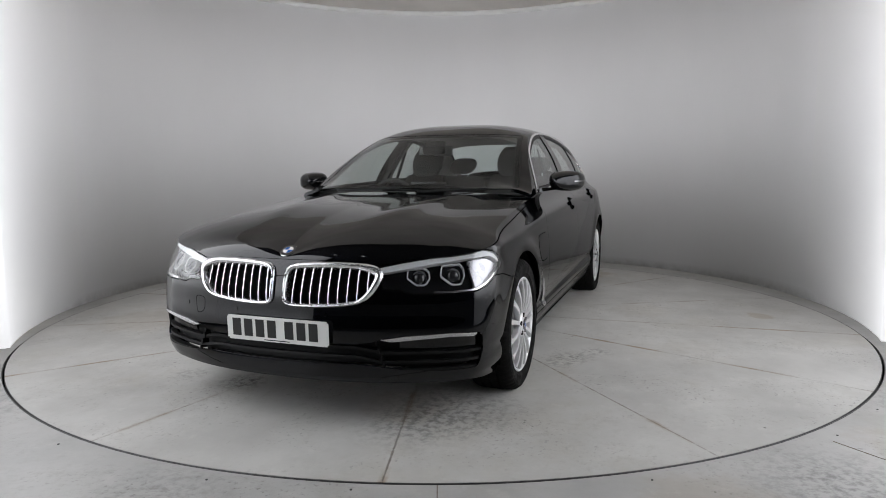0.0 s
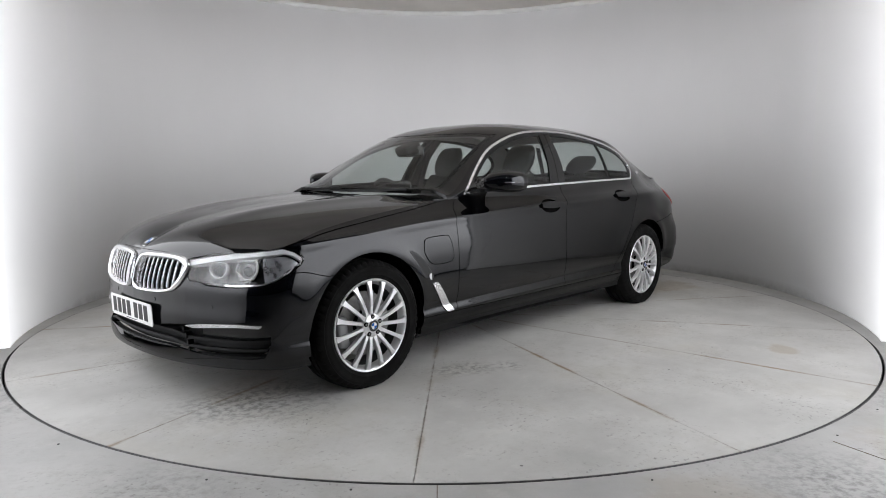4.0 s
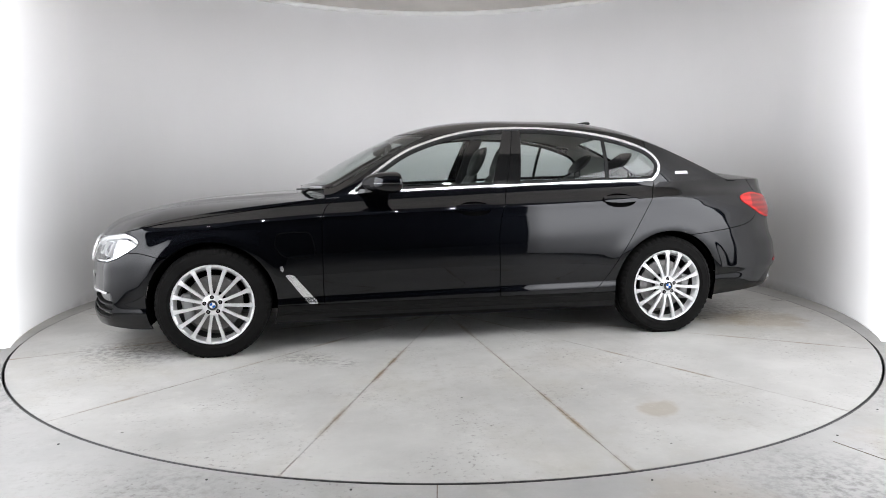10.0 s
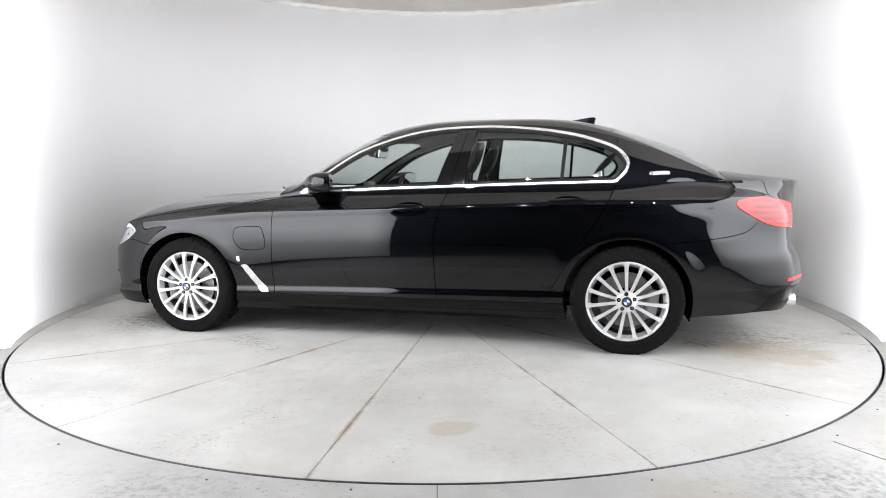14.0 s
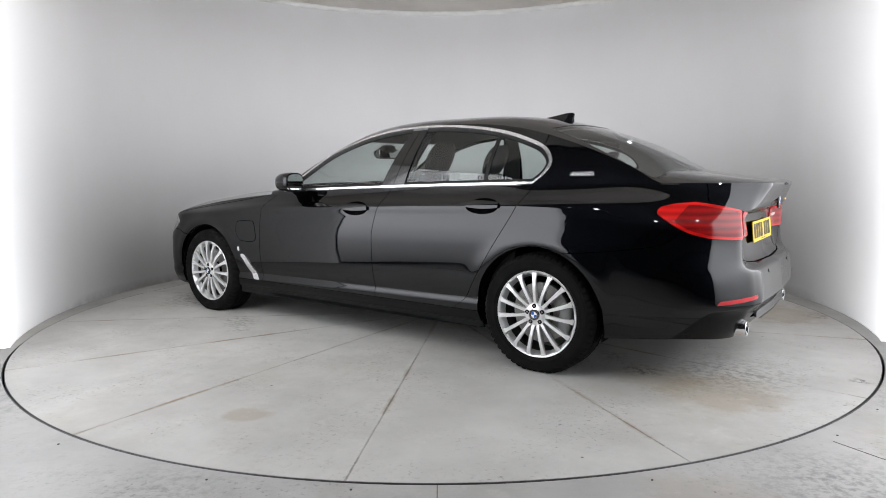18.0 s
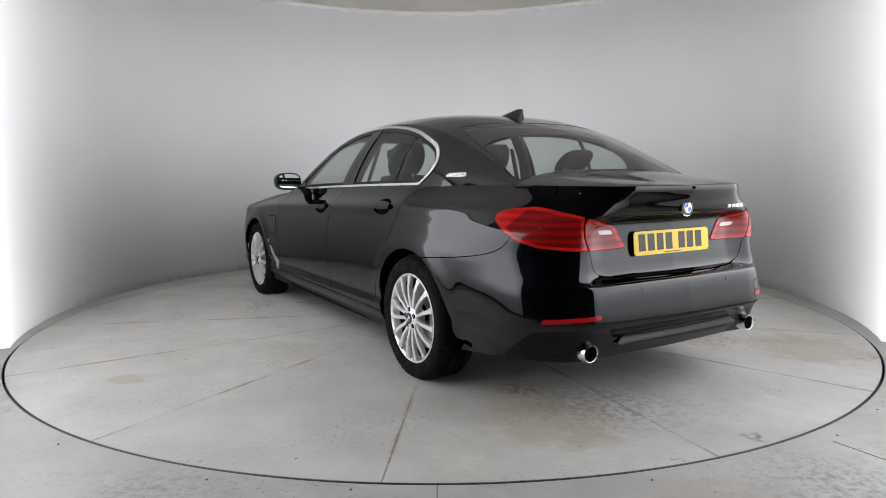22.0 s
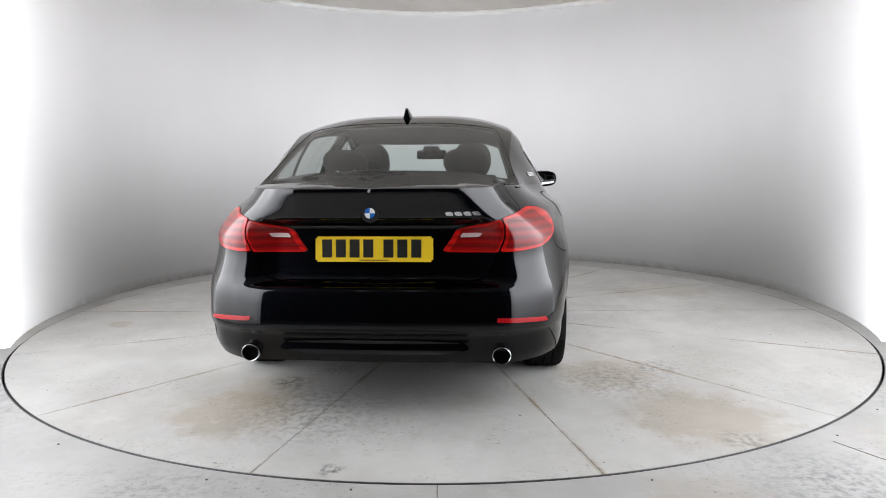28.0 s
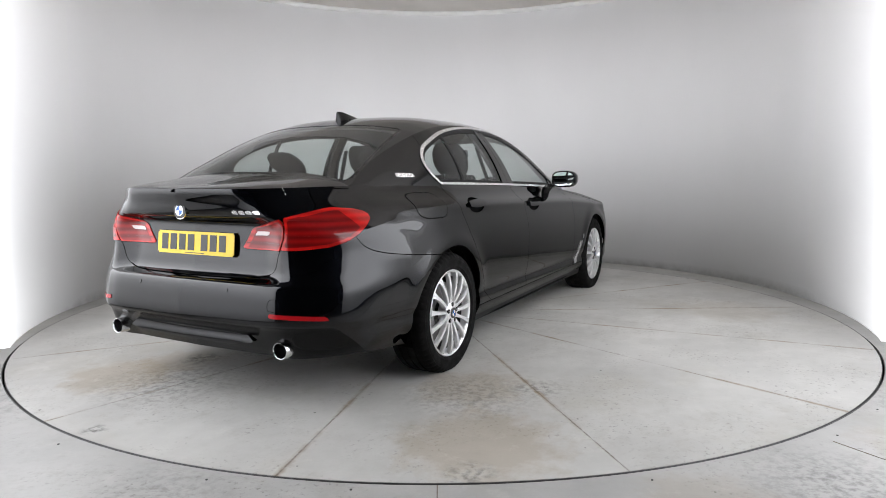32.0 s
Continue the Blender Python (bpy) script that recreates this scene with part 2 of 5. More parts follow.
def cyl_bm(r, depth, centre=(0, 0, 0), axis="Z", seg=32, r2=None, bevel=0.0):
    bm = bmesh.new()
    bmesh.ops.create_cone(bm, cap_ends=True, segments=seg, radius1=r, radius2=r if r2 is None else r2, depth=depth)
    if bevel:
        bmesh.ops.bevel(bm, geom=[e for e in bm.edges if len(e.link_faces) == 2 and abs(e.calc_face_angle()) > 0.8], offset=bevel, segments=2, affect="EDGES")
    rot = {"Z": Matrix(), "X": Matrix.Rotation(math.pi / 2, 4, "Y"), "Y": Matrix.Rotation(-math.pi / 2, 4, "X")}[axis]
    bmesh.ops.transform(bm, matrix=Matrix.Translation(centre) @ rot, verts=bm.verts)
    return bm


def join_bm(*parts):
    out = bmesh.new()
    for b in parts:
        me = bpy.data.meshes.new("tmp")
        b.to_mesh(me)
        b.free()
        out.from_mesh(me)
        bpy.data.meshes.remove(me)
    return out


def lathe_bm(profile, seg=64, axis="Y", closed=False):
    """Turns a list of (along, radius) about an axis."""
    bm = bmesh.new()
    rings = []
    for a, r in profile:
        ring = []
        for i in range(seg):
            w = 2 * math.pi * i / seg
            c, s = r * math.cos(w), r * math.sin(w)
            ring.append(bm.verts.new({"Y": (c, a, s), "Z": (c, s, a), "X": (a, c, s)}[axis]))
        rings.append(ring)
    pairs = list(zip(rings, rings[1:])) + ([(rings[-1], rings[0])] if closed else [])
    for p, q in pairs:
        for i in range(seg):
            bm.faces.new((p[i], p[(i + 1) % seg], q[(i + 1) % seg], q[i]))
    return bm


def arc_wall(r0, r1, z0, z1, a0, a1, seg, centre):
    """A curved slab between two radii, from angle a0 to a1 (degrees)."""
    v, f = [], []
    for i in range(seg + 1):
        a = radians(a0 + (a1 - a0) * i / seg)
        for r, z in ((r0, z0), (r0, z1), (r1, z1), (r1, z0)):
            v.append((centre[0] + r * math.cos(a), centre[1] + r * math.sin(a), z))
    for i in range(seg):
        for k in range(4):
            a, b = 4 * i + k, 4 * i + (k + 1) % 4
            f.append((a, b, b + 4, a + 4))
    f += [(3, 2, 1, 0), (4 * seg, 4 * seg + 1, 4 * seg + 2, 4 * seg + 3)]
    return v, f


# ---------------------------------------------------------------- the booth
WALL_C, WALL_R, WALL_TOP = (0.016, 0.28), 3.10, 3.055
A_END = 25.2                                            # the wall reaches this far forward of its diameter
JOINTS = [((-0.025, -2.945, 0), (-0.02, -5.0, 0)), ((1.588, -2.595, 0), (1.95, -3.25, 0))]


def ring_flat(name, r0, r1, z, seg, mat, centre=(0, 0), kind="structure", square=None, gap=0.0):
    """A flat ring; its opening is wider by gap on the side towards -y."""
    v, f = [], []
    for i in range(seg):
        a = 2 * math.pi * i / seg
        c, s = math.cos(a), math.sin(a)
        inner = r0 + gap * min(1.0, max(0.0, (-s - 0.30) / 0.12))
        v.append((centre[0] + inner * c, centre[1] + inner * s, z))
        k = r1 if not square else square / max(abs(c), abs(s))
        v.append((centre[0] + k * c, centre[1] + k * s, z))
    for i in range(seg):
        j = (i + 1) % seg
        f.append((2 * i, 2 * i + 1, 2 * j + 1, 2 * j))
    ob = mesh_object(name, v, f, mat, smooth=False)
    return tagged(ob, kind=kind)


def booth():
    ring_flat("ground", TABLE_R + 0.001, 0, 0.0, 360, M_GROUND, square=12.0, gap=0.0115)
    # the pit under the turntable's edge
    v, f = arc_wall(TABLE_R + 0.018, TABLE_R + 0.05, -0.25, -0.004, 0, 360, 200, (0, 0))
    tagged(mesh_object("pit_edge", v, f, M_DARKMETAL), kind="structure")
    tagged(part("pit_floor", cyl_bm(TABLE_R + 0.05, 0.02, (0, 0, -0.26), seg=96), M_DARKROOM, None), kind="structure")
    v, f = arc_wall(TABLE_R + 0.0095, TABLE_R + 0.013, -0.06, 0.002, 206, 334, 128, (0, 0))
    tagged(mesh_object("floor_edge_strip", v, f, M_DARKMETAL), "thin dark steel strip round the turntable opening", "edge strip", kind="structure")
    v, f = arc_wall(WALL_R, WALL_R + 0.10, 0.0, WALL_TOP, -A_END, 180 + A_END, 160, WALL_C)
    tagged(mesh_object("wall_curved", v, f, M_WALL), "tall curved pale grey studio wall with a glow painted into its ends", "wall", kind="structure")
    v, f = arc_wall(WALL_R - 0.035, WALL_R + 0.12, WALL_TOP, WALL_TOP + 0.05, -A_END, 180 + A_END, 160, WALL_C)
    tagged(mesh_object("trim_cornice", v, f, M_TRIMWHITE), "white cornice along the top of the curved wall", "trim", kind="structure")
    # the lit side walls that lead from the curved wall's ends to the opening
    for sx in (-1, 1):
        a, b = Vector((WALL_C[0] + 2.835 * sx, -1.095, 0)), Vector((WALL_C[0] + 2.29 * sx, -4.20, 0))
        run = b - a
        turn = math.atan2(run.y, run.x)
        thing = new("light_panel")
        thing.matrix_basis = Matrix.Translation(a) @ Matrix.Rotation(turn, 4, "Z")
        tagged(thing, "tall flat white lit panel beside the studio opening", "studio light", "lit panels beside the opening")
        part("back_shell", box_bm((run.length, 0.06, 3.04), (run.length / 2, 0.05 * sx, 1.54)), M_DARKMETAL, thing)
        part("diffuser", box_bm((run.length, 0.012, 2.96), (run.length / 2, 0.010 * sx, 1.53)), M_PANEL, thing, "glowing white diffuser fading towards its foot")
    # ceiling and the dark hall in which the camera stands
    # a half-round ceiling behind the cornice, its straight front edge above the car
    pts = [(3.75 * math.cos(w), 3.75 * math.sin(w)) for w in np.linspace(radians(-26), radians(206), 90)]
    n = len(pts)
    v = [(x, y, 3.105) for x, y in pts] + [(x, y, 3.21) for x, y in pts]
    f = [tuple(range(n))[::-1], tuple(range(n, 2 * n))] + [(i, (i + 1) % n, n + (i + 1) % n, n + i) for i in range(n)]
    tagged(mesh_object("ceiling", v, f, M_CEIL, smooth=False), "beige painted ceiling above the booth", "ceiling", kind="structure")
    tagged(part("ceiling_front", box_bm((12.4, 6.3, 0.08), (0, -4.83, 3.13)), M_DARKROOM, None), "dark ceiling in front of the booth", "ceiling", kind="structure")
    tagged(part("ceiling_hall", box_bm((13, 14, 0.1), (0, -1.5, 3.26)), M_DARKROOM, None), "dark ceiling of the hall", "ceiling", kind="structure")
    for name, size, c in (("wall_south", (13, 0.2, 3.2), (0, -8.2, 1.6)), ("wall_north", (13, 0.2, 3.2), (0, 5.2, 1.6)),
                          ("wall_east", (0.2, 13.2, 3.2), (6.4, -1.5, 1.6)), ("wall_west", (0.2, 13.2, 3.2), (-6.4, -1.5, 1.6))):
        tagged(part(name, box_bm(size, c), M_DARKROOM, None), "dark wall of the hall behind the camera", "wall", kind="structure")


def spot_lamps():
    """Small lamps under the ceiling at the opening, aimed at the curved wall."""
    for x in SPOT_X:
        at, aim = Vector((x, -3.35, 2.93)), Vector((x * 1.6, 3.0, 0.80))
        thing = new("spot_lamp")
        thing.matrix_basis = look(at, aim)
        tagged(thing, "small black spot lamp hung under the booth ceiling", "lamp", "spot lamps at the opening")
        part("housing", lathe_bm([(0.14, 0.001), (0.14, 0.05), (0.0, 0.058), (-0.02, 0.060), (-0.02, 0.054), (0.0, 0.05)], 32, "Z"), M_DARKMETAL, thing, smooth=True)
        part("lens", cyl_bm(0.05, 0.006, (0, 0, 0.004), seg=32), M_SPOTGLOW, thing, "bright lens")
        stem = part("stem", cyl_bm(0.012, 0.16, (0, 0.08, 0.06), "Y", 12), M_DARKMETAL, thing)
        lamp = new("spot_light", bpy.data.lights.new("spot_light", "SPOT"))
        lamp.data.energy, lamp.data.spot_size, lamp.data.spot_blend, lamp.data.shadow_soft_size = SPOT_POWER, radians(96), 1.0, 0.035
        lamp.data.color = LIGHT_TINT
        lamp.matrix_basis = look(at + (aim - at).normalized() * 0.05, aim)


def floor_details():
    """Joints and screw heads in the floor round the turntable."""
    for a, b in JOINTS:
        a, b = Vector(a), Vector(b)
        d = b - a
        bm = box_bm((d.length, 0.0035, 0.002), (d.length / 2, 0, 0))
        bmesh.ops.transform(bm, matrix=Matrix.Translation((a.x, a.y, 0.0005)) @ Matrix.Rotation(math.atan2(d.y, d.x), 4, "Z"), verts=bm.verts)
        tagged(part("floor_joint", bm, M_SEAM, None), "thin dirty joint in the pale floor", "joint", kind="structure")
    first = None
    rng = random.Random(4)
    for k in range(22):
        w = 2 * math.pi * (k + 0.6 * rng.random()) / 22
        if math.sin(w) > -0.35:
            continue
        r = TABLE_R + 0.045 + 0.05 * rng.random()
        if first is None:
            first = part("floor_screw", cyl_bm(0.0045, 0.003, seg=12), M_DARKMETAL, None)
            sc = first
        else:
            sc = new("floor_screw", first.data)
        sc.location = (r * math.cos(w), r * math.sin(w), 0.0008)
        tagged(sc, "small dark screw head in the floor", "screw", "screws round the turntable")


booth()
floor_details()
spot_lamps()

SECTORS, SEAM_0 = 14, -9.8
turntable = new("turntable")
tagged(turntable, "round worn pale grey turntable floor in fourteen wedge panels", "turntable")


def make_turntable():
    step = 360 / SECTORS
    for k in range(SECTORS):
        a0, a1 = SEAM_0 + k * step, SEAM_0 + (k + 1) * step
        v, f, n = [], [], 14
        for i in range(n + 1):
            a = a0 + (a1 - a0) * i / n
            for r in (0.10, TABLE_R - 0.0032):
                # the joint keeps one width from hub to rim
                shift = math.degrees(0.0011 / r) * (1 - 2 * i / n)
                w = radians(a + shift)
                for z in (0.0, -0.03):
                    v.append((r * math.cos(w), r * math.sin(w), z))
        for i in range(n):
            b = 4 * i
            f += [(b, b + 2, b + 6, b + 4), (b + 2, b + 3, b + 7, b + 6), (b + 1, b, b + 4, b + 5), (b + 3, b + 1, b + 5, b + 7)]
        f += [(0, 1, 3, 2), (4 * n + 2, 4 * n + 3, 4 * n + 1, 4 * n)]
        mesh_object("floor_panel", v, f, M_TABLE, turntable, smooth=False)
    part("hub_plate", cyl_bm(0.105, 0.03, (0, 0, -0.015), seg=48), M_TABLE, turntable)
    part("sub_floor", cyl_bm(TABLE_R - 0.01, 0.02, (0, 0, -0.018), seg=128), M_SEAM, turntable, "brown grime in the joints")
    v, f = arc_wall(TABLE_R - 0.003, TABLE_R, -0.10, -0.002, 0, 360, 256, (0, 0))
    mesh_object("rim", v, f, M_DARKMETAL, turntable, label="dark steel rim of the turntable")


make_turntable()

# ---------------------------------------------------------------- the car
car = new("saloon_car")
tagged(car, "glossy black four-door saloon car parked on the turntable", "car")
CAR_AT = Vector((CAR_X, CAR_Y, 0))

# its body surface (x forward, y to its left, z up)
def pchip(*pairs):
    """A smooth curve without overshoot through (x, value) pairs."""
    p = np.array(sorted(pairs), float)
    x, y = p[:, 0], p[:, 1]
    h, d = np.diff(x), np.diff(y) / np.diff(x)
    m = np.empty_like(y)
    m[0], m[-1] = d[0], d[-1]
    for i in range(1, len(x) - 1):
        if d[i - 1] * d[i] <= 0:
            m[i] = 0
        else:
            w1, w2 = 2 * h[i] + h[i - 1], h[i] + 2 * h[i - 1]
            m[i] = (w1 + w2) / (w1 / d[i - 1] + w2 / d[i])

    def f(q):
        q = np.clip(np.asarray(q, float), x[0], x[-1])
        i = np.clip(np.searchsorted(x, q) - 1, 0, len(x) - 2)
        t = (q - x[i]) / h[i]
        return ((2 * t ** 3 - 3 * t ** 2 + 1) * y[i] + (t ** 3 - 2 * t ** 2 + t) * h[i] * m[i]
                + (3 * t ** 2 - 2 * t ** 3) * y[i + 1] + (t ** 3 - t ** 2) * h[i] * m[i + 1])
    return f


def smooth_line(points, per=8, closed=False):
    """Catmull-Rom through points of the plane."""
    p = [np.array(q, float) for q in points]
    n = len(p)
    out = []
    for i in range(n if closed else n - 1):
        a, b = p[i], p[(i + 1) % n]
        z = p[i - 1] if closed or i else 2 * a - b
        c = p[(i + 2) % n] if closed or i + 2 < n else 2 * b - a
        for k in range(per):
            t = k / per
            out.append(0.5 * (2 * a + (b - z) * t + (2 * z - 5 * a + 4 * b - c) * t * t + (3 * a - z - 3 * b + c) * t ** 3))
    if not closed:
        out.append(p[-1])
    return np.array(out)


def ease(a, b, x):
    t = np.clip((np.asarray(x, float) - a) / (b - a), 0, 1)
    return t * t * (3 - 2 * t)


def inside(poly, u, v):
    """Signed distance to a closed outline, positive within."""
    poly = np.asarray(poly, float)
    d = np.full(len(u), 1e9)
    inn = np.zeros(len(u), bool)
    a = poly
    b = np.roll(poly, -1, axis=0)
    for (ax, ay), (bx, by) in zip(a, b):
        ex, ey = bx - ax, by - ay
        l2 = ex * ex + ey * ey + 1e-12
        t = np.clip(((u - ax) * ex + (v - ay) * ey) / l2, 0, 1)
        d = np.minimum(d, np.hypot(u - ax - t * ex, v - ay - t * ey))
        cross = ((ay > v) != (by > v)) & (u < (bx - ax) * (v - ay) / (by - ay + 1e-15) + ax)
        inn ^= cross
    return np.where(inn, d, -d)


# plan outline at the widest height, from the nose round to the tail
OUTLINE = smooth_line([(2.325, 0), (2.321, 0.15), (2.306, 0.30), (2.276, 0.45), (2.226, 0.60), (2.150, 0.760), (2.050, 0.866), (1.88, 0.908), (1.6, 0.912),
                       (1.3, 0.916), (0.6, 0.912), (-0.3, 0.915), (-1.0, 0.918), (-1.5, 0.922), (-1.8, 0.908), (-2.05, 0.875), (-2.22, 0.832), (-2.365, 0.745), (-2.458, 0.615),
                       (-2.485, 0.53), (-2.497, 0.42), (-2.505, 0.22), (-2.512, 0)], 24)
# stations along which lamps, seams and openings of the body side are laid out
STATIONS = smooth_line([(2.322, 0), (2.318, 0.15), (2.306, 0.30), (2.278, 0.45), (2.218, 0.60), (2.118, 0.73), (1.975, 0.825), (1.80, 0.878), (1.6, 0.906),
                        (1.3, 0.916), (0.6, 0.912), (-0.3, 0.915), (-1.0, 0.918), (-1.5, 0.926), (-1.8, 0.922), (-2.05, 0.904), (-2.22, 0.873), (-2.347, 0.78), (-2.438, 0.64),
                        (-2.472, 0.555), (-2.489, 0.44), (-2.505, 0.23), (-2.512, 0)], 24)
shoulder = pchip((-2.5, 0.945), (-2.1, 0.935), (-1.2, 0.905), (0, 0.87), (0.8, 0.84), (1.4, 0.80), (1.9, 0.765), (2.3, 0.75))
section = pchip((0.14, 0.90), (0.19, 0.940), (0.24, 0.958), (0.285, 0.979), (0.325, 0.983), (0.335, 0.981), (0.365, 0.973), (0.385, 0.977), (0.41, 0.985), (0.46, 0.993), (0.52, 0.998), (0.58, 1.0), (0.66, 0.999),
                (0.74, 0.993), (0.80, 0.984), (0.84, 0.977), (0.862, 0.976), (0.876, 0.974), (0.90, 0.955), (0.93, 0.920), (0.96, 0.892), (1.0, 0.868), (1.05, 0.845))
top_z = pchip((-2.52, 1.035), (-2.3, 1.038), (-2.1, 1.04), (-1.8, 1.036), (-1.44, 1.026), (-1.0, 1.018), (-0.3, 0.998), (0.1, 0.985), (0.6, 0.960), (0.75, 0.950),
              (1.0, 0.928), (1.3, 0.895), (1.6, 0.852), (1.8, 0.815), (2.0, 0.772), (2.15, 0.742), (2.3, 0.725))
bottom_z = pchip((-2.52, 0.258), (-2.3, 0.270), (-2.0, 0.242), (-1.5, 0.20), (0, 0.18), (1.5, 0.18), (1.9, 0.185), (2.1, 0.203), (2.3, 0.208))
nose_in = pchip((0.15, -0.022), (0.19, -0.012), (0.23, -0.004), (0.28, -0.006), (0.34, -0.014), (0.42, -0.012), (0.50, -0.019), (0.56, -0.022), (0.62, -0.035), (0.68, -0.055), (0.715, -0.072), (0.76, -0.10))
tail_mid = pchip((0.2, 0.12), (0.30, 0.045), (0.40, -0.016), (0.430, -0.044), (0.445, -0.0465), (0.52, -0.040), (0.58, -0.031), (0.604, -0.022), (0.625, 0.030), (0.65, 0.058), (0.70, 0.070), (0.78, 0.082), (0.862, 0.084), (0.888, 0.060), (0.905, 0.012),
                 (0.925, 0.000), (0.97, -0.018), (1.005, -0.034), (1.022, -0.040), (1.034, -0.040), (1.045, -0.034), (1.06, -0.03))
tail_side = pchip((0.2, 0.07), (0.30, 0.012), (0.40, -0.022), (0.430, -0.042), (0.445, -0.044), (0.52, -0.036), (0.60, -0.020), (0.66, -0.002), (0.75, 0.004), (0.9, 0.000), (0.97, -0.006), (1.0, -0.010), (1.02, -0.012), (1.035, -0.010), (1.05, 0.0))


def tub_point(s, z):
    """A point of the lower body: s along the outline (0 nose, 1 tail), z the height."""
    k = np.clip(s, 0, 1) * (len(OUTLINE) - 1)
    i = np.clip(k.astype(int), 0, len(OUTLINE) - 2)
    t = (k - i)[:, None]
    c = OUTLINE[i] * (1 - t) + OUTLINE[i + 1] * t
    x, y = c[:, 0], c[:, 1]
    g = section(z * 0.875 / shoulder(x))
    g = g - 0.10 * ease(-1.30, -1.95, x) * ease(0.84, 1.07, z)
    g = g - 0.040 * ease(-1.55, -2.05, x) * ease(0.68, 0.86, z)
    # flared arches
    for ax in (1.475, -1.482):
        r = np.hypot(x - ax, z - 0.324)
        g = g + 0.013 * np.exp(-((r - 0.40) / 0.06) ** 2) * ease(0.26, 0.62, z)
    # the rear bumper tucks under below its crease
    g = g - 0.045 * ease(0.44, 0.24, z) * ease(-1.70, -1.95, x)
    fr, rr = ease(1.72, 2.2, x), ease(-1.80, -2.33, x)
    g = g * (1 - 0.9 * (fr + rr)) + 0.9 * (fr + rr) * (1 - 0.25 * ease(0.80, 1.06, z) - 0.06 * ease(0.32, 0.16, z) - (0.058 * rr + 0.055 * fr) * ease(0.56, 0.76, z))
    mid = ease(0.66, 0.44, y)
    dx = fr * nose_in(z) + rr * (mid * tail_mid(z) + (1 - mid) * tail_side(z))
    return np.stack([x + dx, y * g, z], 1)


def grid_faces(rows, cols):
    i, j = np.meshgrid(np.arange(rows - 1), np.arange(cols - 1), indexing="ij")
    a = (i * cols + j).ravel()
    return np.stack([a, a + 1, a + cols + 1, a + cols], 1)


def with_normals(P, rows, cols):
    G = P.reshape(rows, cols, 3)
    du, dv = np.gradient(G, axis=0), np.gradient(G, axis=1)
    n = np.cross(du, dv)
    n /= np.linalg.norm(n, axis=2, keepdims=True) + 1e-12
    return np.concatenate([P, n.reshape(-1, 3)], 1)


# arc-length spacing along the outline
_len = np.concatenate([[0], np.cumsum(np.linalg.norm(np.diff(OUTLINE, axis=0), axis=1))])
_par = np.linspace(0, 1, len(OUTLINE))
TUB_COLS, TUB_ROWS = 400, 84


def make_tub():
    s = np.interp(np.linspace(0, _len[-1], TUB_COLS), _len, _par)
    x0 = np.interp(s, _par, OUTLINE[:, 0])
    rows = []
    for v in np.linspace(0, 1, TUB_ROWS):
        z = bottom_z(x0) + (top_z(x0) - bottom_z(x0)) * v
        rows.append(tub_point(s, z))
    P = np.concatenate(rows)
    V = with_normals(P, TUB_ROWS, TUB_COLS)
    far = np.concatenate([[0], np.cumsum(np.linalg.norm(np.diff(STATIONS, axis=0), axis=1))])
    way = np.interp(s, _par, far)
    # the way round the rear corner is counted on to 6.088 at the middle of the tail
    way = np.where(way > 4.6, 4.6 + (way - 4.6) * 1.488 / (far[-1] - 4.6), way)
    way = np.tile(way, TUB_ROWS)
    return np.concatenate([V, way[:, None]], 1), grid_faces(TUB_ROWS, TUB_COLS), rows[-1]


TUB_V, TUB_F, TOP = make_tub()
if TUB_V[TUB_COLS * 40 + 200, 4] < 0:
    TUB_V[:, 3:6] *= -1
    TUB_F = TUB_F[:, ::-1]
_order = np.argsort(TOP[:, 0])


def top_y(x):
    return np.interp(x, TOP[_order, 0], TOP[_order, 1])


def top_h(x):
    return np.interp(x, TOP[_order, 0], TOP[_order, 2])


# greenhouse
rail_z = pchip((1.0, 0.962), (0.78, 0.968), (0.64, 1.03), (0.48, 1.135), (0.28, 1.245), (0.09, 1.325), (-0.10, 1.372), (-0.29, 1.396), (-0.47, 1.406), (-0.65, 1.406), (-0.84, 1.400), (-1.01, 1.388),
               (-1.19, 1.364), (-1.37, 1.325), (-1.55, 1.268), (-1.75, 1.190), (-1.92, 1.112), (-2.02, 1.058), (-2.08, 1.034), (-2.15, 1.010))
roof_z = pchip((1.0, 0.985), (0.97, 1.003), (0.86, 1.068), (0.67, 1.178), (0.44, 1.298), (0.22, 1.388), (0, 1.440), (-0.21, 1.464), (-0.45, 1.472), (-0.85, 1.470), (-1.05, 1.459), (-1.22, 1.437),
               (-1.38, 1.402), (-1.54, 1.357), (-1.71, 1.300), (-1.87, 1.232), (-2.0, 1.160), (-2.07, 1.112), (-2.10, 1.088), (-2.15, 1.050))
crown = pchip((1.0, 1.8), (0.4, 2.3), (0.0, 3.2), (-1.0, 3.4), (-1.4, 2.8), (-1.95, 2.2), (-2.15, 2.3))
GH_COLS, GH_SIDE, GH_TOP = 300, 34, 46


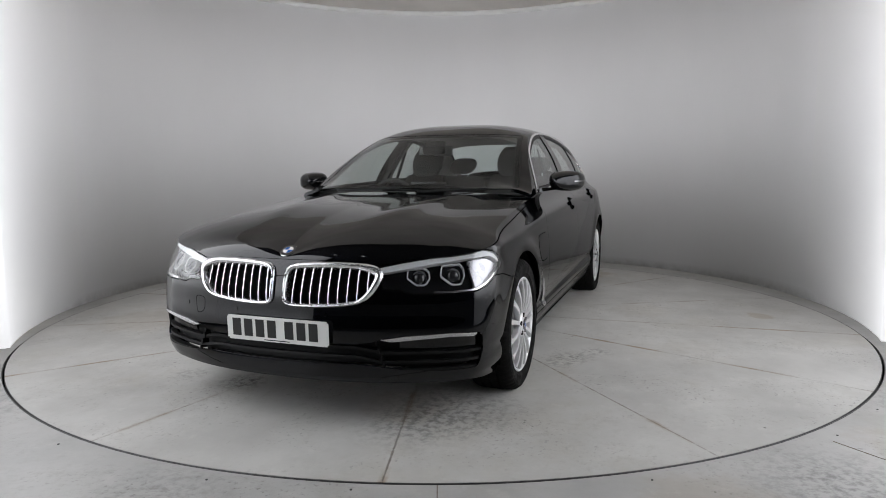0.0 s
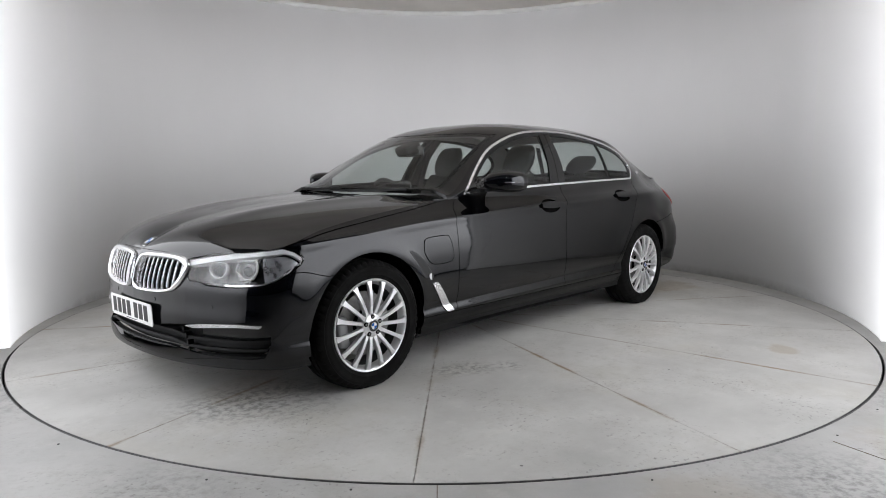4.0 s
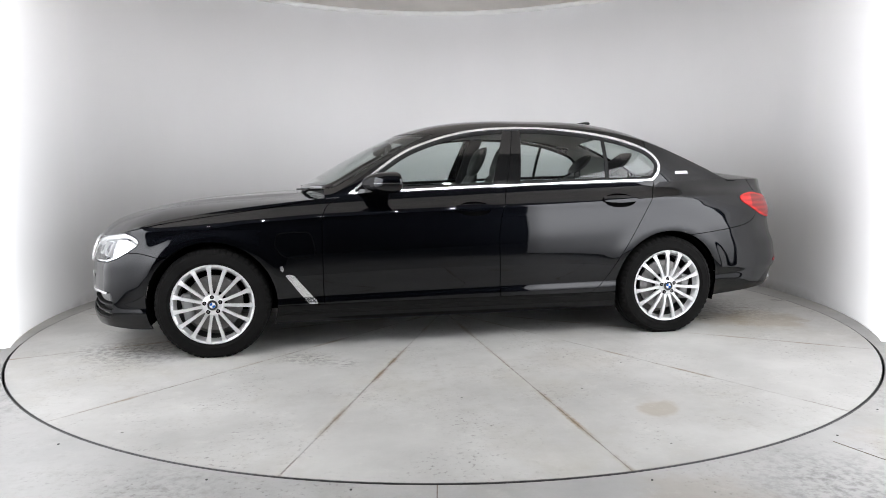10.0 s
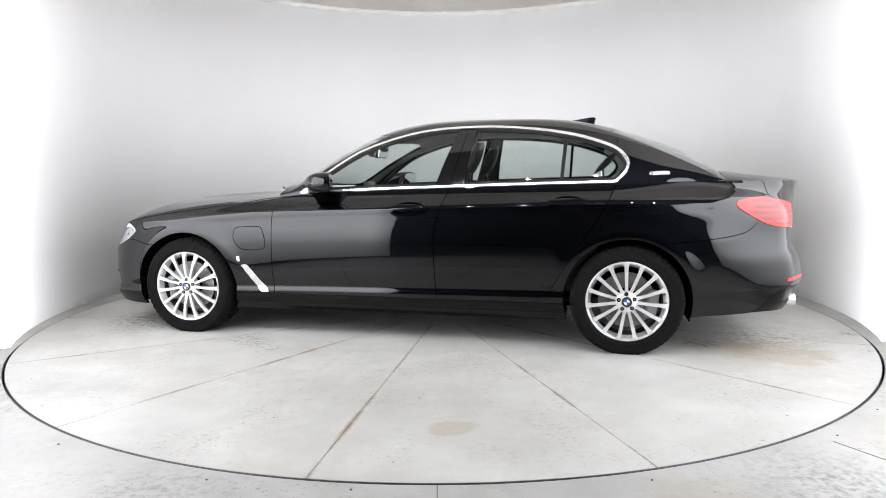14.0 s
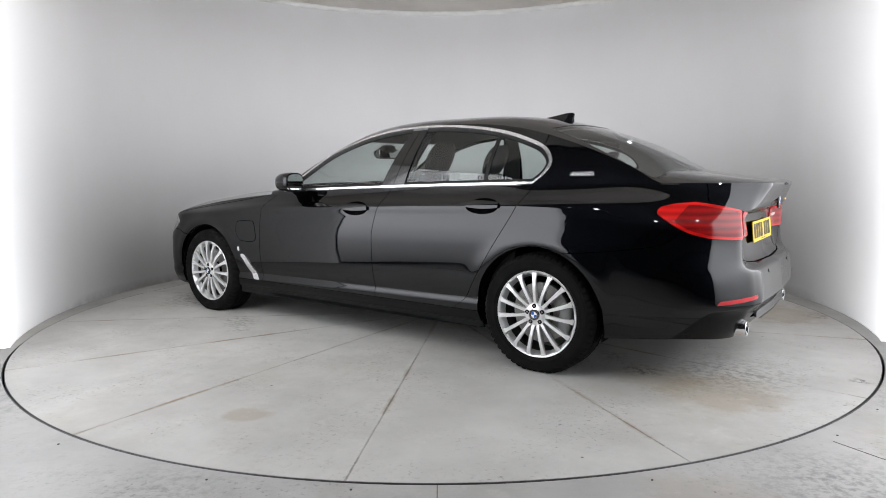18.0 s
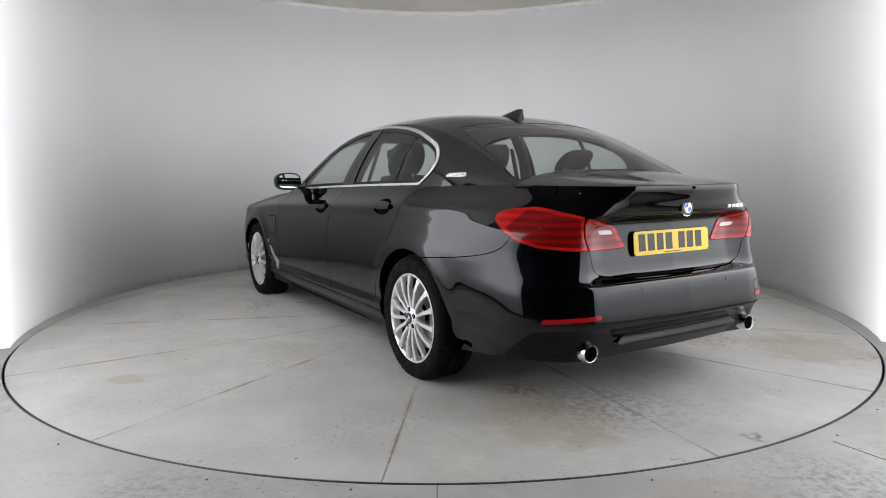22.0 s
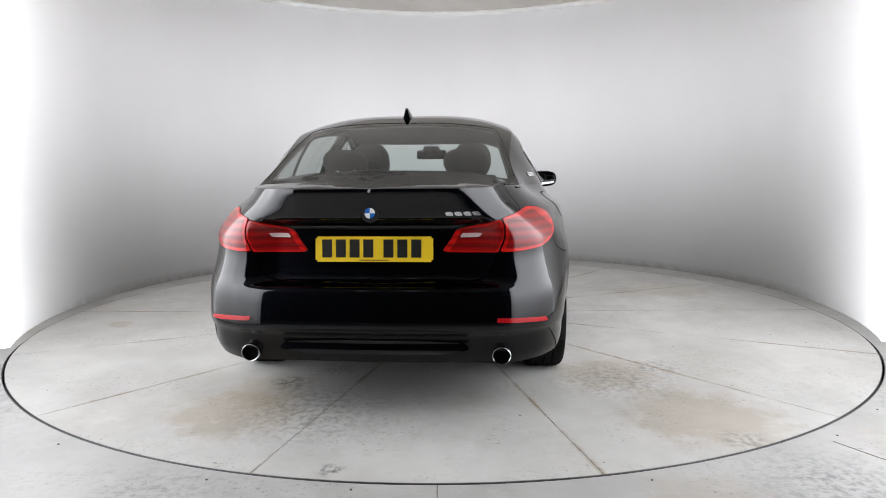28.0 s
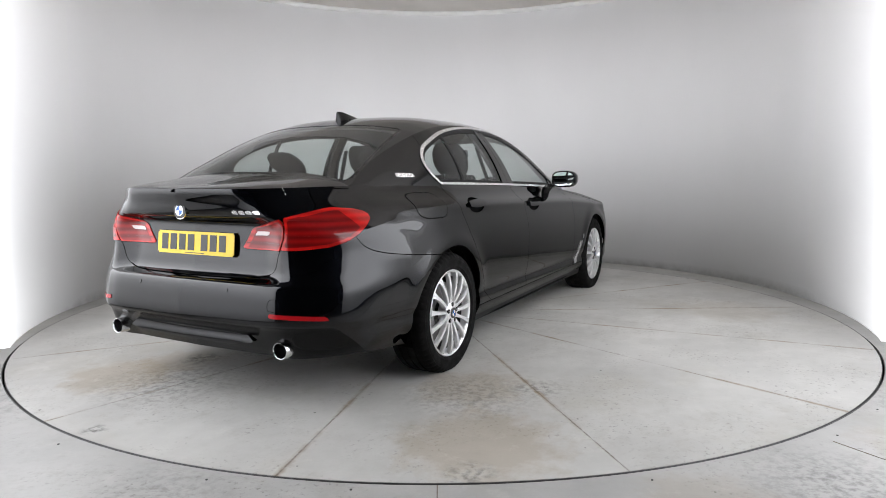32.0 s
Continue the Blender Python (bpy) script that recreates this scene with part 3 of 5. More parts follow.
def make_house():
    """Greenhouse from the belt over the rail to the centre line; a sixth value runs 2..1 up the side and 1..0 over the roof."""
    x = np.linspace(1.0, -2.15, GH_COLS)
    yb, zb = top_y(x), top_h(x)
    zd = np.maximum(rail_z(x), zb + 0.004 - 0.05 * ease(-1.99, -2.12, x))
    yd = yb - (0.55 + 0.20 * ease(-1.2, -1.75, x)) * np.abs(zd - zb)
    zc = np.maximum(roof_z(x), zd + 0.002)
    p = crown(x)
    rows, par = [], []
    for t in np.linspace(0, 1, GH_SIDE):
        bulge = 0.026 * np.sin(math.pi * t) * np.clip((zd - zb) / 0.35, 0, 1)
        rows.append(np.stack([x, yb + (yd - yb) * t + bulge, zb + (zd - zb) * t], 1))
        par.append(np.full(GH_COLS, 2 - t))
    for t in np.linspace(0, 1, GH_TOP)[1:]:
        q = t ** 1.25
        rows.append(np.stack([x, yd * (1 - q), zd + (zc - zd) * (1 - (1 - q) ** p)], 1))
        par.append(np.full(GH_COLS, 1 - q))
    n = len(rows)
    V = with_normals(np.concatenate(rows), n, GH_COLS)
    V = np.concatenate([V, np.concatenate(par)[:, None]], 1)
    F = grid_faces(n, GH_COLS)
    if V[GH_COLS * 10 + 150, 4] < 0:
        V[:, 3:6] *= -1
    else:
        F = F[:, ::-1]
    return V, F


GH_V, GH_F = make_house()


def make_lid(x_edge, centre_x, centre_z, n_q=44, power=2.9, ridge=None):
    """A lid (bonnet, boot) from the body's top edge to the centre line."""
    lo, hi = x_edge
    sel = [i for i in range(len(TOP)) if lo <= TOP[i, 0] <= hi]
    T = TOP[sel]
    m = centre_x(np.linspace(0, 1, len(T)))
    rows = []
    for q in np.linspace(0, 1, n_q):
        x = T[:, 0] + (m - T[:, 0]) * ease(0, 1, q) * 0.5 + (m - T[:, 0]) * q * 0.5
        y = T[:, 1] * (1 - q)
        z = T[:, 2] + (centre_z(m) - T[:, 2]) * (1 - (1 - q) ** power)
        if ridge is not None:
            z = z + ridge(x, y)
        rows.append(np.stack([x, y, z], 1))
    V = with_normals(np.concatenate(rows), n_q, len(T))
    F = grid_faces(n_q, len(T))
    if V[len(T) * (n_q // 2) + len(T) // 2, 5] < 0:
        V[:, 3:6] *= -1
    return V, F


hood_z = pchip((2.24, 0.730), (2.20, 0.757), (2.12, 0.803), (2.0, 0.848), (1.8, 0.893), (1.6, 0.923), (1.4, 0.945), (1.2, 0.961), (1.0, 0.975), (0.85, 0.985))
boot_z = pchip((-2.02, 1.112), (-2.08, 1.102), (-2.15, 1.088), (-2.3, 1.063), (-2.4, 1.050), (-2.47, 1.044), (-2.53, 1.038), (-2.57, 1.030))


def hood_ridge(x, y):
    centre = 0.30 + (1.9 - x) * 0.16
    return 0.010 * np.exp(-((y - centre) / 0.09) ** 2) * ease(2.15, 1.7, x) * ease(0.8, 1.1, x)


HOOD_V, HOOD_F = make_lid((0.78, 2.5), lambda t: 2.229 + (0.93 - 2.229) * t ** 1.15, hood_z, ridge=hood_ridge)
BOOT_V, BOOT_F = make_lid((-2.6, -2.02), lambda t: -2.02 + (-2.549 + 2.02) * t ** 0.8, boot_z, power=3.5)


# ---------------------------------------------------------------- cutting panels out of the surface
def clip(V, F, d):
    """Keeps what has d >= 0, cutting faces along the line."""
    V = np.asarray(V)
    verts, made, faces = list(V), {}, []
    keep = d >= 0
    for f in F:
        k = [keep[i] for i in f]
        if all(k):
            faces.append(tuple(f))
            continue
        if not any(k):
            continue
        out = []
        n = len(f)
        for a in range(n):
            i, j = f[a], f[(a + 1) % n]
            if keep[i]:
                out.append(i)
            if keep[i] != keep[j]:
                key = (min(i, j), max(i, j))
                if key not in made:
                    t = d[i] / (d[i] - d[j])
                    made[key] = len(verts)
                    verts.append(V[i] + (V[j] - V[i]) * t)
                out.append(made[key])
        if len(out) >= 3:
            faces.append(tuple(out))
    used = sorted({i for f in faces for i in f})
    remap = {o: n for n, o in enumerate(used)}
    return np.array([verts[i] for i in used]) if used else np.zeros((0, V.shape[1])), [tuple(remap[i] for i in f) for f in faces]


def cut(VF, *tests):
    V, F = VF
    for t in tests:
        if len(F):
            V, F = clip(V, F, t(V))
    return V, F


def mirrored(VF):
    V, F = VF
    V = V.copy()
    V[:, 1] *= -1
    V[:, 4] *= -1
    return V, [tuple(reversed(f)) for f in F]


def merged(*pieces):
    vs, fs, n = [], [], 0
    width = min(p[0].shape[1] for p in pieces if len(p[0]))
    for V, F in pieces:
        if not len(V):
            continue
        vs.append(V[:, :width])
        fs += [tuple(i + n for i in f) for f in F]
        n += len(V)
    return np.concatenate(vs), fs


def shell(name, VF, mat, parent, lift=0.0, depth=0.012, label="", weld=True):
    """A panel with turned-in edges, as one mesh."""
    V, F = VF
    if not len(F):
        print("empty panel", name)
        return None
    N = V[:, 3:6].copy()
    N[np.abs(V[:, 1]) < 1e-6, 1] = 0.0
    N /= np.linalg.norm(N, axis=1, keepdims=True) + 1e-12
    P = V[:, :3] + N * lift
    edges = {}
    for f in F:
        for a in range(len(f)):
            i, j = f[a], f[(a + 1) % len(f)]
            edges[(i, j)] = edges.get((i, j), 0) + 1
    rim = [(i, j) for (i, j) in edges if (j, i) not in edges and abs(P[i][1]) + abs(P[j][1]) > 1e-6]
    verts, faces, low = [tuple(p) for p in P], list(F), {}
    if depth:
        for i, j in rim:
            for k in (i, j):
                if k not in low:
                    low[k] = len(verts)
                    verts.append(tuple(P[k] - N[k] * depth))
            faces.append((j, i, low[i], low[j]))
    me = bpy.data.meshes.new(name)
    me.from_pydata([tuple(map(float, v)) for v in verts], [], [tuple(map(int, f)) for f in faces])
    if weld:
        bm = bmesh.new()
        bm.from_mesh(me)
        bmesh.ops.remove_doubles(bm, verts=bm.verts, dist=2e-5)
        bm.to_mesh(me)
        bm.free()
    me.polygons.foreach_set("use_smooth", [True] * len(me.polygons))
    me.set_sharp_from_angle(angle=radians(38))
    me.materials.append(mat)
    ob = new(name, me)
    ob.parent = parent
    if parent is car:
        ob.location = CAR_AT
    if label:
        ob["label"] = label
    return ob


def finer(VF, test, k=4):
    """The faces near a region, each split into k by k."""
    V, F = VF
    near = test(V)
    faces = [f for f in F if near[list(f)].any()]
    out, idx, made = [], {}, []
    for f in faces:
        a, b, c, d = (V[i] for i in f)
        grid = []
        for i in range(k + 1):
            for j in range(k + 1):
                p = (a * (k - i) + b * i) / k * (k - j) / k + (d * (k - i) + c * i) / k * j / k
                key = tuple(np.round(p[:3], 6))
                if key not in idx:
                    idx[key] = len(out)
                    out.append(p)
                grid.append(idx[key])
        for i in range(k):
            for j in range(k):
                q = i * (k + 1) + j
                made.append((grid[q], grid[q + k + 1], grid[q + k + 2], grid[q + 1]))
    return np.array(out), made


TUB, HOUSE, HOOD, BOOT = (TUB_V, TUB_F), (GH_V, GH_F), (HOOD_V, HOOD_F), (BOOT_V, BOOT_F)
G = 0.0022                                              # half a panel gap


def xz(poly, margin=0.0, sign=1):
    return lambda V: sign * inside(poly, V[:, 0], V[:, 2]) - margin


def yz(poly, margin=0.0, sign=1):
    return lambda V: sign * inside(poly, V[:, 1], V[:, 2]) - margin


def both(*tests):
    return lambda V: np.minimum.reduce([t(V) for t in tests])


def either(*tests):
    return lambda V: np.maximum.reduce([t(V) for t in tests])


def flip(test, margin=0.0):
    return lambda V: -test(V) - margin

# ---------------------------------------------------------------- car materials
def car_paint():
    """Deep black metallic paint under a clear lacquer."""
    m, nt, bsdf, node, link = material("black_car_paint")
    bsdf.inputs["Base Color"].default_value = (0.0030, 0.0034, 0.0048, 1)
    bsdf.inputs["Metallic"].default_value = 1.0
    bsdf.inputs["Specular Tint"].default_value = (0.03, 0.032, 0.038, 1)
    bsdf.inputs["Roughness"].default_value = 0.42
    bsdf.inputs["Coat Weight"].default_value = 1.0
    bsdf.inputs["Coat IOR"].default_value = 1.46
    tc, n, r = node("ShaderNodeTexCoord"), node("ShaderNodeTexNoise"), node("ShaderNodeMapRange")
    n.inputs["Scale"].default_value, n.inputs["Detail"].default_value = 9, 6
    link(tc.outputs["Object"], n.inputs["Vector"])
    for k, x in zip(("From Min", "From Max", "To Min", "To Max"), (0.35, 0.75, 0.005, 0.022)):
        r.inputs[k].default_value = x
    link(n.outputs["Fac"], r.inputs["Value"])
    link(r.outputs["Result"], bsdf.inputs["Coat Roughness"])
    # faint orange peel in the lacquer
    p, b = node("ShaderNodeTexNoise"), node("ShaderNodeBump")
    p.inputs["Scale"].default_value = 260
    b.inputs["Strength"].default_value, b.inputs["Distance"].default_value = 0.015, 0.001
    link(tc.outputs["Object"], p.inputs["Vector"])
    link(p.outputs["Fac"], b.inputs["Height"])
    link(b.outputs["Normal"], bsdf.inputs["Coat Normal"])
    return m


M_PAINT = car_paint()
M_GLASS = glass("window_glass", (0.76, 0.81, 0.795))
M_LENS = glass("clear_lens", (0.97, 0.975, 0.98))
M_BLACK = plain("black_plastic", (0.007, 0.007, 0.007), 0.5, spec=0.2, bump=0.15, scale=400)
M_GAP = plain("black_undershell", (0.003, 0.003, 0.003), 0.95, spec=0.05)
M_GLOSSBLACK = plain("gloss_black_plastic", (0.005, 0.005, 0.005), 0.07)
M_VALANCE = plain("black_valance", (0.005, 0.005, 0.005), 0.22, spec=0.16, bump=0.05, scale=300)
M_CHROME = plain("chrome", (0.80, 0.80, 0.81), 0.06, 1.0, vary=0.04)
M_SATIN = plain("satin_chrome", (0.82, 0.82, 0.83), 0.24, 0.9, vary=0.05)
M_RUBBER = plain("tyre_rubber", (0.006, 0.0058, 0.0056), 0.85, spec=0.12, bump=0.3, scale=300, vary=0.35, vary_scale=12)
M_ALLOY = plain("alloy_silver_paint", (0.78, 0.78, 0.785), 0.34, 0.55, coat=0.4, vary=0.06, vary_scale=20)
M_BARREL = plain("alloy_inner", (0.055, 0.055, 0.055), 0.5, 0.6, vary=0.2, vary_scale=14)
M_IRON = plain("brake_iron", (0.20, 0.195, 0.19), 0.38, 0.9, vary=0.2, vary_scale=30)
M_CALIPER = plain("caliper_grey", (0.28, 0.28, 0.28), 0.5, 0.3)
M_BLUE = plain("blue_enamel", (0.02, 0.12, 0.42), 0.15)
M_WHITE = plain("white_enamel", (0.8, 0.8, 0.8), 0.2)
M_PLATE_W = plain("white_plate", (0.78, 0.78, 0.76), 0.35, vary=0.05)
M_PLATE_Y = plain("yellow_plate", (0.80, 0.55, 0.02), 0.35, vary=0.05)
M_INK = plain("black_ink", (0.01, 0.01, 0.01), 0.4)
M_TRIMDARK = plain("dark_trim", (0.022, 0.021, 0.021), 0.7, bump=0.2, scale=500, vary=0.2)
M_LEATHER = plain("black_leather", (0.020, 0.019, 0.018), 0.5, bump=0.3, scale=180, vary=0.2, vary_scale=12)
M_LINING = plain("grey_headlining", (0.30, 0.295, 0.28), 0.9, bump=0.15, scale=600)
M_SHELF = plain("black_fabric", (0.03, 0.03, 0.03), 0.85, bump=0.2, scale=500)
M_MIRROR = plain("mirror_glass", (0.85, 0.87, 0.88), 0.01, 1.0)
M_LAMPDARK = plain("lamp_dark", (0.02, 0.02, 0.022), 0.15)
M_LAMPGREY = plain("lamp_reflector", (0.40, 0.40, 0.42), 0.30, 0.75, vary=0.3, vary_scale=30)
M_DRL = plain("light_guide", (0.66, 0.67, 0.68), 0.3)


def red_glass(name, tint, depth):
    """Red moulded lamp plastic with fine ribs under a clear gloss."""
    m, nt, bsdf, node, link = material(name)
    tc, w, mix = node("ShaderNodeTexCoord"), node("ShaderNodeTexWave"), node("ShaderNodeMix")
    w.wave_type, w.bands_direction = "BANDS", "Z"
    w.inputs["Scale"].default_value, w.inputs["Distortion"].default_value = 9.0, 0.6
    link(tc.outputs["Object"], w.inputs["Vector"])
    mix.data_type = "RGBA"
    mix.inputs["A"].default_value = (tint[0], tint[1], tint[2], 1)
    mix.inputs["B"].default_value = (tint[0] * depth, tint[1] * depth, tint[2] * depth, 1)
    link(w.outputs["Fac"], mix.inputs["Factor"])
    link(mix.outputs["Result"], bsdf.inputs["Base Color"])
    bsdf.inputs["Roughness"].default_value = 0.3
    bsdf.inputs["Specular IOR Level"].default_value = 0.12
    bsdf.inputs["Coat Weight"].default_value = 0.7
    bsdf.inputs["Coat Roughness"].default_value = 0.02
    return m


M_RED = red_glass("red_lamp_bright", (0.62, 0.010, 0.008), 0.6)
M_REDMID = red_glass("red_light_guide", (0.26, 0.005, 0.005), 0.6)
M_REDDARK = red_glass("red_lamp_dark", (0.27, 0.004, 0.004), 0.5)
M_REVERSE = plain("reversing_lens", (0.62, 0.50, 0.49), 0.15, coat=1.0)
M_REFLECTOR = plain("red_reflector", (0.42, 0.008, 0.012), 0.12, bump=0.4, scale=120)

# ---------------------------------------------------------------- body lines
AXF, AXR, ARCH_R, AXZ = 1.475, -1.482, 0.378, 0.324
door_front = pchip((0.2, 0.815), (0.45, 0.82), (0.75, 0.82), (0.83, 0.816), (0.88, 0.80), (0.915, 0.77), (0.94, 0.735), (0.955, 0.70), (0.97, 0.67))
door_mid = pchip((0.2, -0.312), (0.69, -0.297), (0.80, -0.312), (0.99, -0.373), (1.05, -0.39))
door_rear = pchip((0.25, -0.88), (0.298, -0.925), (0.325, -0.968), (0.366, -1.014), (0.457, -1.075), (0.629, -1.182), (0.903, -1.349), (1.015, -1.41), (1.05, -1.43))
hood_cut = pchip((0.6, 0.958), (0.8, 0.944), (1.06, 0.905), (1.35, 0.866), (1.73, 0.813), (2.0, 0.760), (2.15, 0.735), (2.3, 0.720))
bumper_f = pchip((1.3, 0.60), (1.75, 0.615), (1.88, 0.645), (2.4, 0.66))
bumper_r = pchip((4.5, 0.665), (4.61, 0.675), (4.9, 0.708), (5.04, 0.735), (5.10, 0.762), (5.145, 0.82), (5.22, 1.2))
SILL_Z = 0.298

HEADLAMP = np.array([(0.462, 0.702), (0.58, 0.7225), (0.763, 0.750), (0.90, 0.762), (0.99, 0.763), (1.068, 0.747), (1.115, 0.725), (1.128, 0.706), (1.112, 0.683), (1.06, 0.648), (0.976, 0.612), (0.90, 0.594),
                     (0.748, 0.588), (0.61, 0.590), (0.57, 0.604), (0.486, 0.609)])
KIDNEY = smooth_line([(0.024, 0.60), (0.029, 0.672), (0.062, 0.705), (0.17, 0.716), (0.33, 0.716), (0.430, 0.704), (0.470, 0.674), (0.462, 0.630), (0.428, 0.578), (0.368, 0.545), (0.26, 0.530), (0.12, 0.524),
                      (0.052, 0.529), (0.027, 0.552)], 4, closed=True)
MOUTH = np.array([(-0.2, 0.285), (0.0, 0.283), (0.36, 0.290), (0.58, 0.268), (0.78, 0.258), (0.93, 0.262), (0.955, 0.33), (0.945, 0.40), (0.92, 0.418), (0.763, 0.422), (0.58, 0.411), (0.478, 0.398),
                  (0.44, 0.384), (0.36, 0.374), (0.0, 0.372), (-0.2, 0.372)])
LIP_CHROME = np.array([(0.472, 0.396), (0.58, 0.4105), (0.763, 0.4215), (0.912, 0.4155), (0.895, 0.4025), (0.763, 0.407), (0.60, 0.394), (0.53, 0.387)])
TAIL_OUT = np.array([(5.018, 0.905), (5.03, 0.922), (5.08, 0.936), (5.165, 0.944), (5.20, 0.940), (5.31, 0.922), (5.42, 0.903), (5.497, 0.760), (5.40, 0.761), (5.26, 0.772), (5.19, 0.790), (5.12, 0.825), (5.06, 0.862), (5.022, 0.888)])
TAIL_IN = np.array([(5.433, 0.900), (5.55, 0.880), (5.675, 0.858), (5.70, 0.845), (5.765, 0.765), (5.755, 0.756), (5.65, 0.754), (5.508, 0.757)])
LID_SIDE = pchip((0.60, 5.74), (0.622, 5.66), (0.64, 5.60), (0.673, 5.555), (0.75, 5.512), (0.76, 5.503), (0.902, 5.428), (0.918, 5.34), (0.935, 5.25), (0.96, 5.215), (1.0, 5.20), (1.06, 5.18))
LID_LOW = pchip((5.4, 0.70), (5.56, 0.655), (5.66, 0.632), (5.8, 0.624), (6.1, 0.622))
VALANCE = pchip((4.4, 0.15), (5.0, 0.20), (5.13, 0.27), (5.21, 0.36), (5.27, 0.415), (5.5, 0.424), (5.66, 0.428), (5.85, 0.436), (6.1, 0.438))
REFLECTOR_R = np.array([(5.27, 0.450), (5.285, 0.470), (5.40, 0.478), (5.545, 0.487), (5.54, 0.467), (5.40, 0.458)])

X, Y, Z, S = (lambda V: V[:, 0]), (lambda V: V[:, 1]), (lambda V: V[:, 2]), (lambda V: V[:, 6])


def sz(poly, margin=0.0):
    return lambda V: inside(poly, V[:, 6], V[:, 2]) - margin


arch = lambda V: np.minimum(np.hypot(X(V) - AXF, Z(V) - AXZ), np.hypot(X(V) - AXR, Z(V) - AXZ)) - ARCH_R
out_head = lambda V: -inside(HEADLAMP, S(V), Z(V)) - 0.003
out_kidney = lambda V: np.where(X(V) > 1.5, -inside(KIDNEY, Y(V), Z(V)) + 0.004, 1.0)
out_mouth = lambda V: -inside(MOUTH, S(V), Z(V))
out_tail = lambda V: -np.maximum(inside(TAIL_OUT, S(V), Z(V)), inside(TAIL_IN, S(V), Z(V))) - 0.002
below_hood = lambda V: hood_cut(X(V)) - Z(V) - G
above_sill = lambda V: Z(V) - SILL_Z - G


def pair(name, VF, mat, lift=0.0, depth=0.012, label="", parents=(None, None)):
    """The same panel on both sides of the car."""
    a = shell(name, VF, mat, parents[0] or car, lift, depth, label)
    b = shell(name, mirrored(VF), mat, parents[1] or car, lift, depth, label)
    return a, b


def whole(name, VF, mat, lift=0.0, depth=0.012, label="", parent=None):
    """A panel that spans the middle: both halves in one mesh."""
    return shell(name, merged(VF, mirrored(VF)), mat, parent or car, lift, depth, label)


NOSE = cut(TUB, lambda V: X(V) - 1.9)

# dark shell under all panels, seen in the gaps
whole("undershell", merged(cut(TUB, lambda V: np.hypot(X(V) - AXF, Z(V) - AXZ) - ARCH_R - 0.02, lambda V: np.hypot(X(V) - AXR, Z(V) - AXZ) - ARCH_R - 0.02, out_head, out_mouth,
                           out_kidney)), M_GAP, lift=-0.014, depth=0, label="matt black inner shell behind the panel gaps")

# ---------------------------------------------------------------- outer panels
front = cut(TUB, lambda V: X(V) - 1.40, lambda V: bumper_f(X(V)) - Z(V) - G, arch, out_head, out_kidney, out_mouth, below_hood)
nose = cut(TUB, lambda V: 1.05 - S(V), lambda V: Z(V) - bumper_f(X(V)) + G, lambda V: X(V) - 1.9, out_head, out_kidney, below_hood)
lip = lambda V: 0.232 - Z(V)
whole("front_lip", cut(front, lip), M_PAINT, lift=-0.002, label="gloss black lip under the front bumper")
whole("front_bumper", merged(cut(front, lambda V: Z(V) - 0.233), nose), M_PAINT, label="gloss black front bumper with slatted intakes")
pair("front_fender", cut(TUB, lambda V: X(V) - door_front(Z(V)) - G, either(lambda V: Z(V) - bumper_f(X(V)) - G, lambda V: 1.40 - X(V)), lambda V: 2.02 - X(V), either(above_sill, lambda V: X(V) - 1.6),
                         arch, out_head, below_hood, lambda V: 1.135 - S(V) + 100 * (S(V) > 0)), M_PAINT, depth=0.014)
hood_rim = cut(TUB, lambda V: Z(V) - hood_cut(X(V)) - G, lambda V: X(V) - 0.78, out_head, out_kidney)
whole("bonnet", merged(HOOD, hood_rim), M_PAINT, depth=0.014)

handle_f, handle_r = (-0.137, 0.869), (-1.128, 0.908)


def oval(c, a, b):
    return lambda V: 1 - np.sqrt(((X(V) - c[0]) / a) ** 2 + ((Z(V) - c[1] + (X(V) - c[0]) * 0.03) / b) ** 2)


doors = []
for nm, fore, aft, hc in (("front_door", lambda V: door_front(Z(V)) - X(V) - G, lambda V: X(V) - door_mid(Z(V)) - G, handle_f),
                          ("rear_door", lambda V: door_mid(Z(V)) - X(V) - G, lambda V: X(V) - door_rear(Z(V)) - G, handle_r)):
    sheet = cut(TUB, fore, aft, above_sill, arch, lambda V: (np.sqrt(((X(V) - hc[0]) / 0.112) ** 2 + ((Z(V) - hc[1]) / 0.045) ** 2) - 1) * 0.05)
    pr = pair(nm, sheet, M_PAINT, depth=0.02)
    doors.append((pr, hc))
quarter = cut(TUB, lambda V: door_rear(Z(V)) - X(V) - G, either(lambda V: Z(V) - bumper_r(S(V)) - G, lambda V: Z(V) - 0.89, lambda V: X(V) - AXR), either(above_sill, lambda V: -1.6 - X(V)), arch, out_tail, lambda V: LID_SIDE(Z(V)) - S(V) - G)
DLO_TOP = smooth_line([(0.655, 0.968), (0.61, 1.005), (0.463, 1.121), (0.284, 1.238), (0.094, 1.314), (-0.096, 1.365), (-0.275, 1.391), (-0.46, 1.401), (-0.65, 1.400), (-0.83, 1.388), (-1.01, 1.366), (-1.19, 1.330),
                       (-1.37, 1.270), (-1.44, 1.228), (-1.478, 1.180), (-1.486, 1.138), (-1.462, 1.085), (-1.405, 1.033)], 5)
DLO_LOW = smooth_line([(-1.405, 1.033), (-0.8, 1.018), (-0.3, 1.003), (0.1, 0.990), (0.655, 0.968)], 6)[1:-1]
DLO = np.concatenate([DLO_TOP, DLO_LOW])
in_dlo = lambda V: np.where(V[:, 6] > 0.985, inside(DLO, X(V), Z(V)), -0.05)
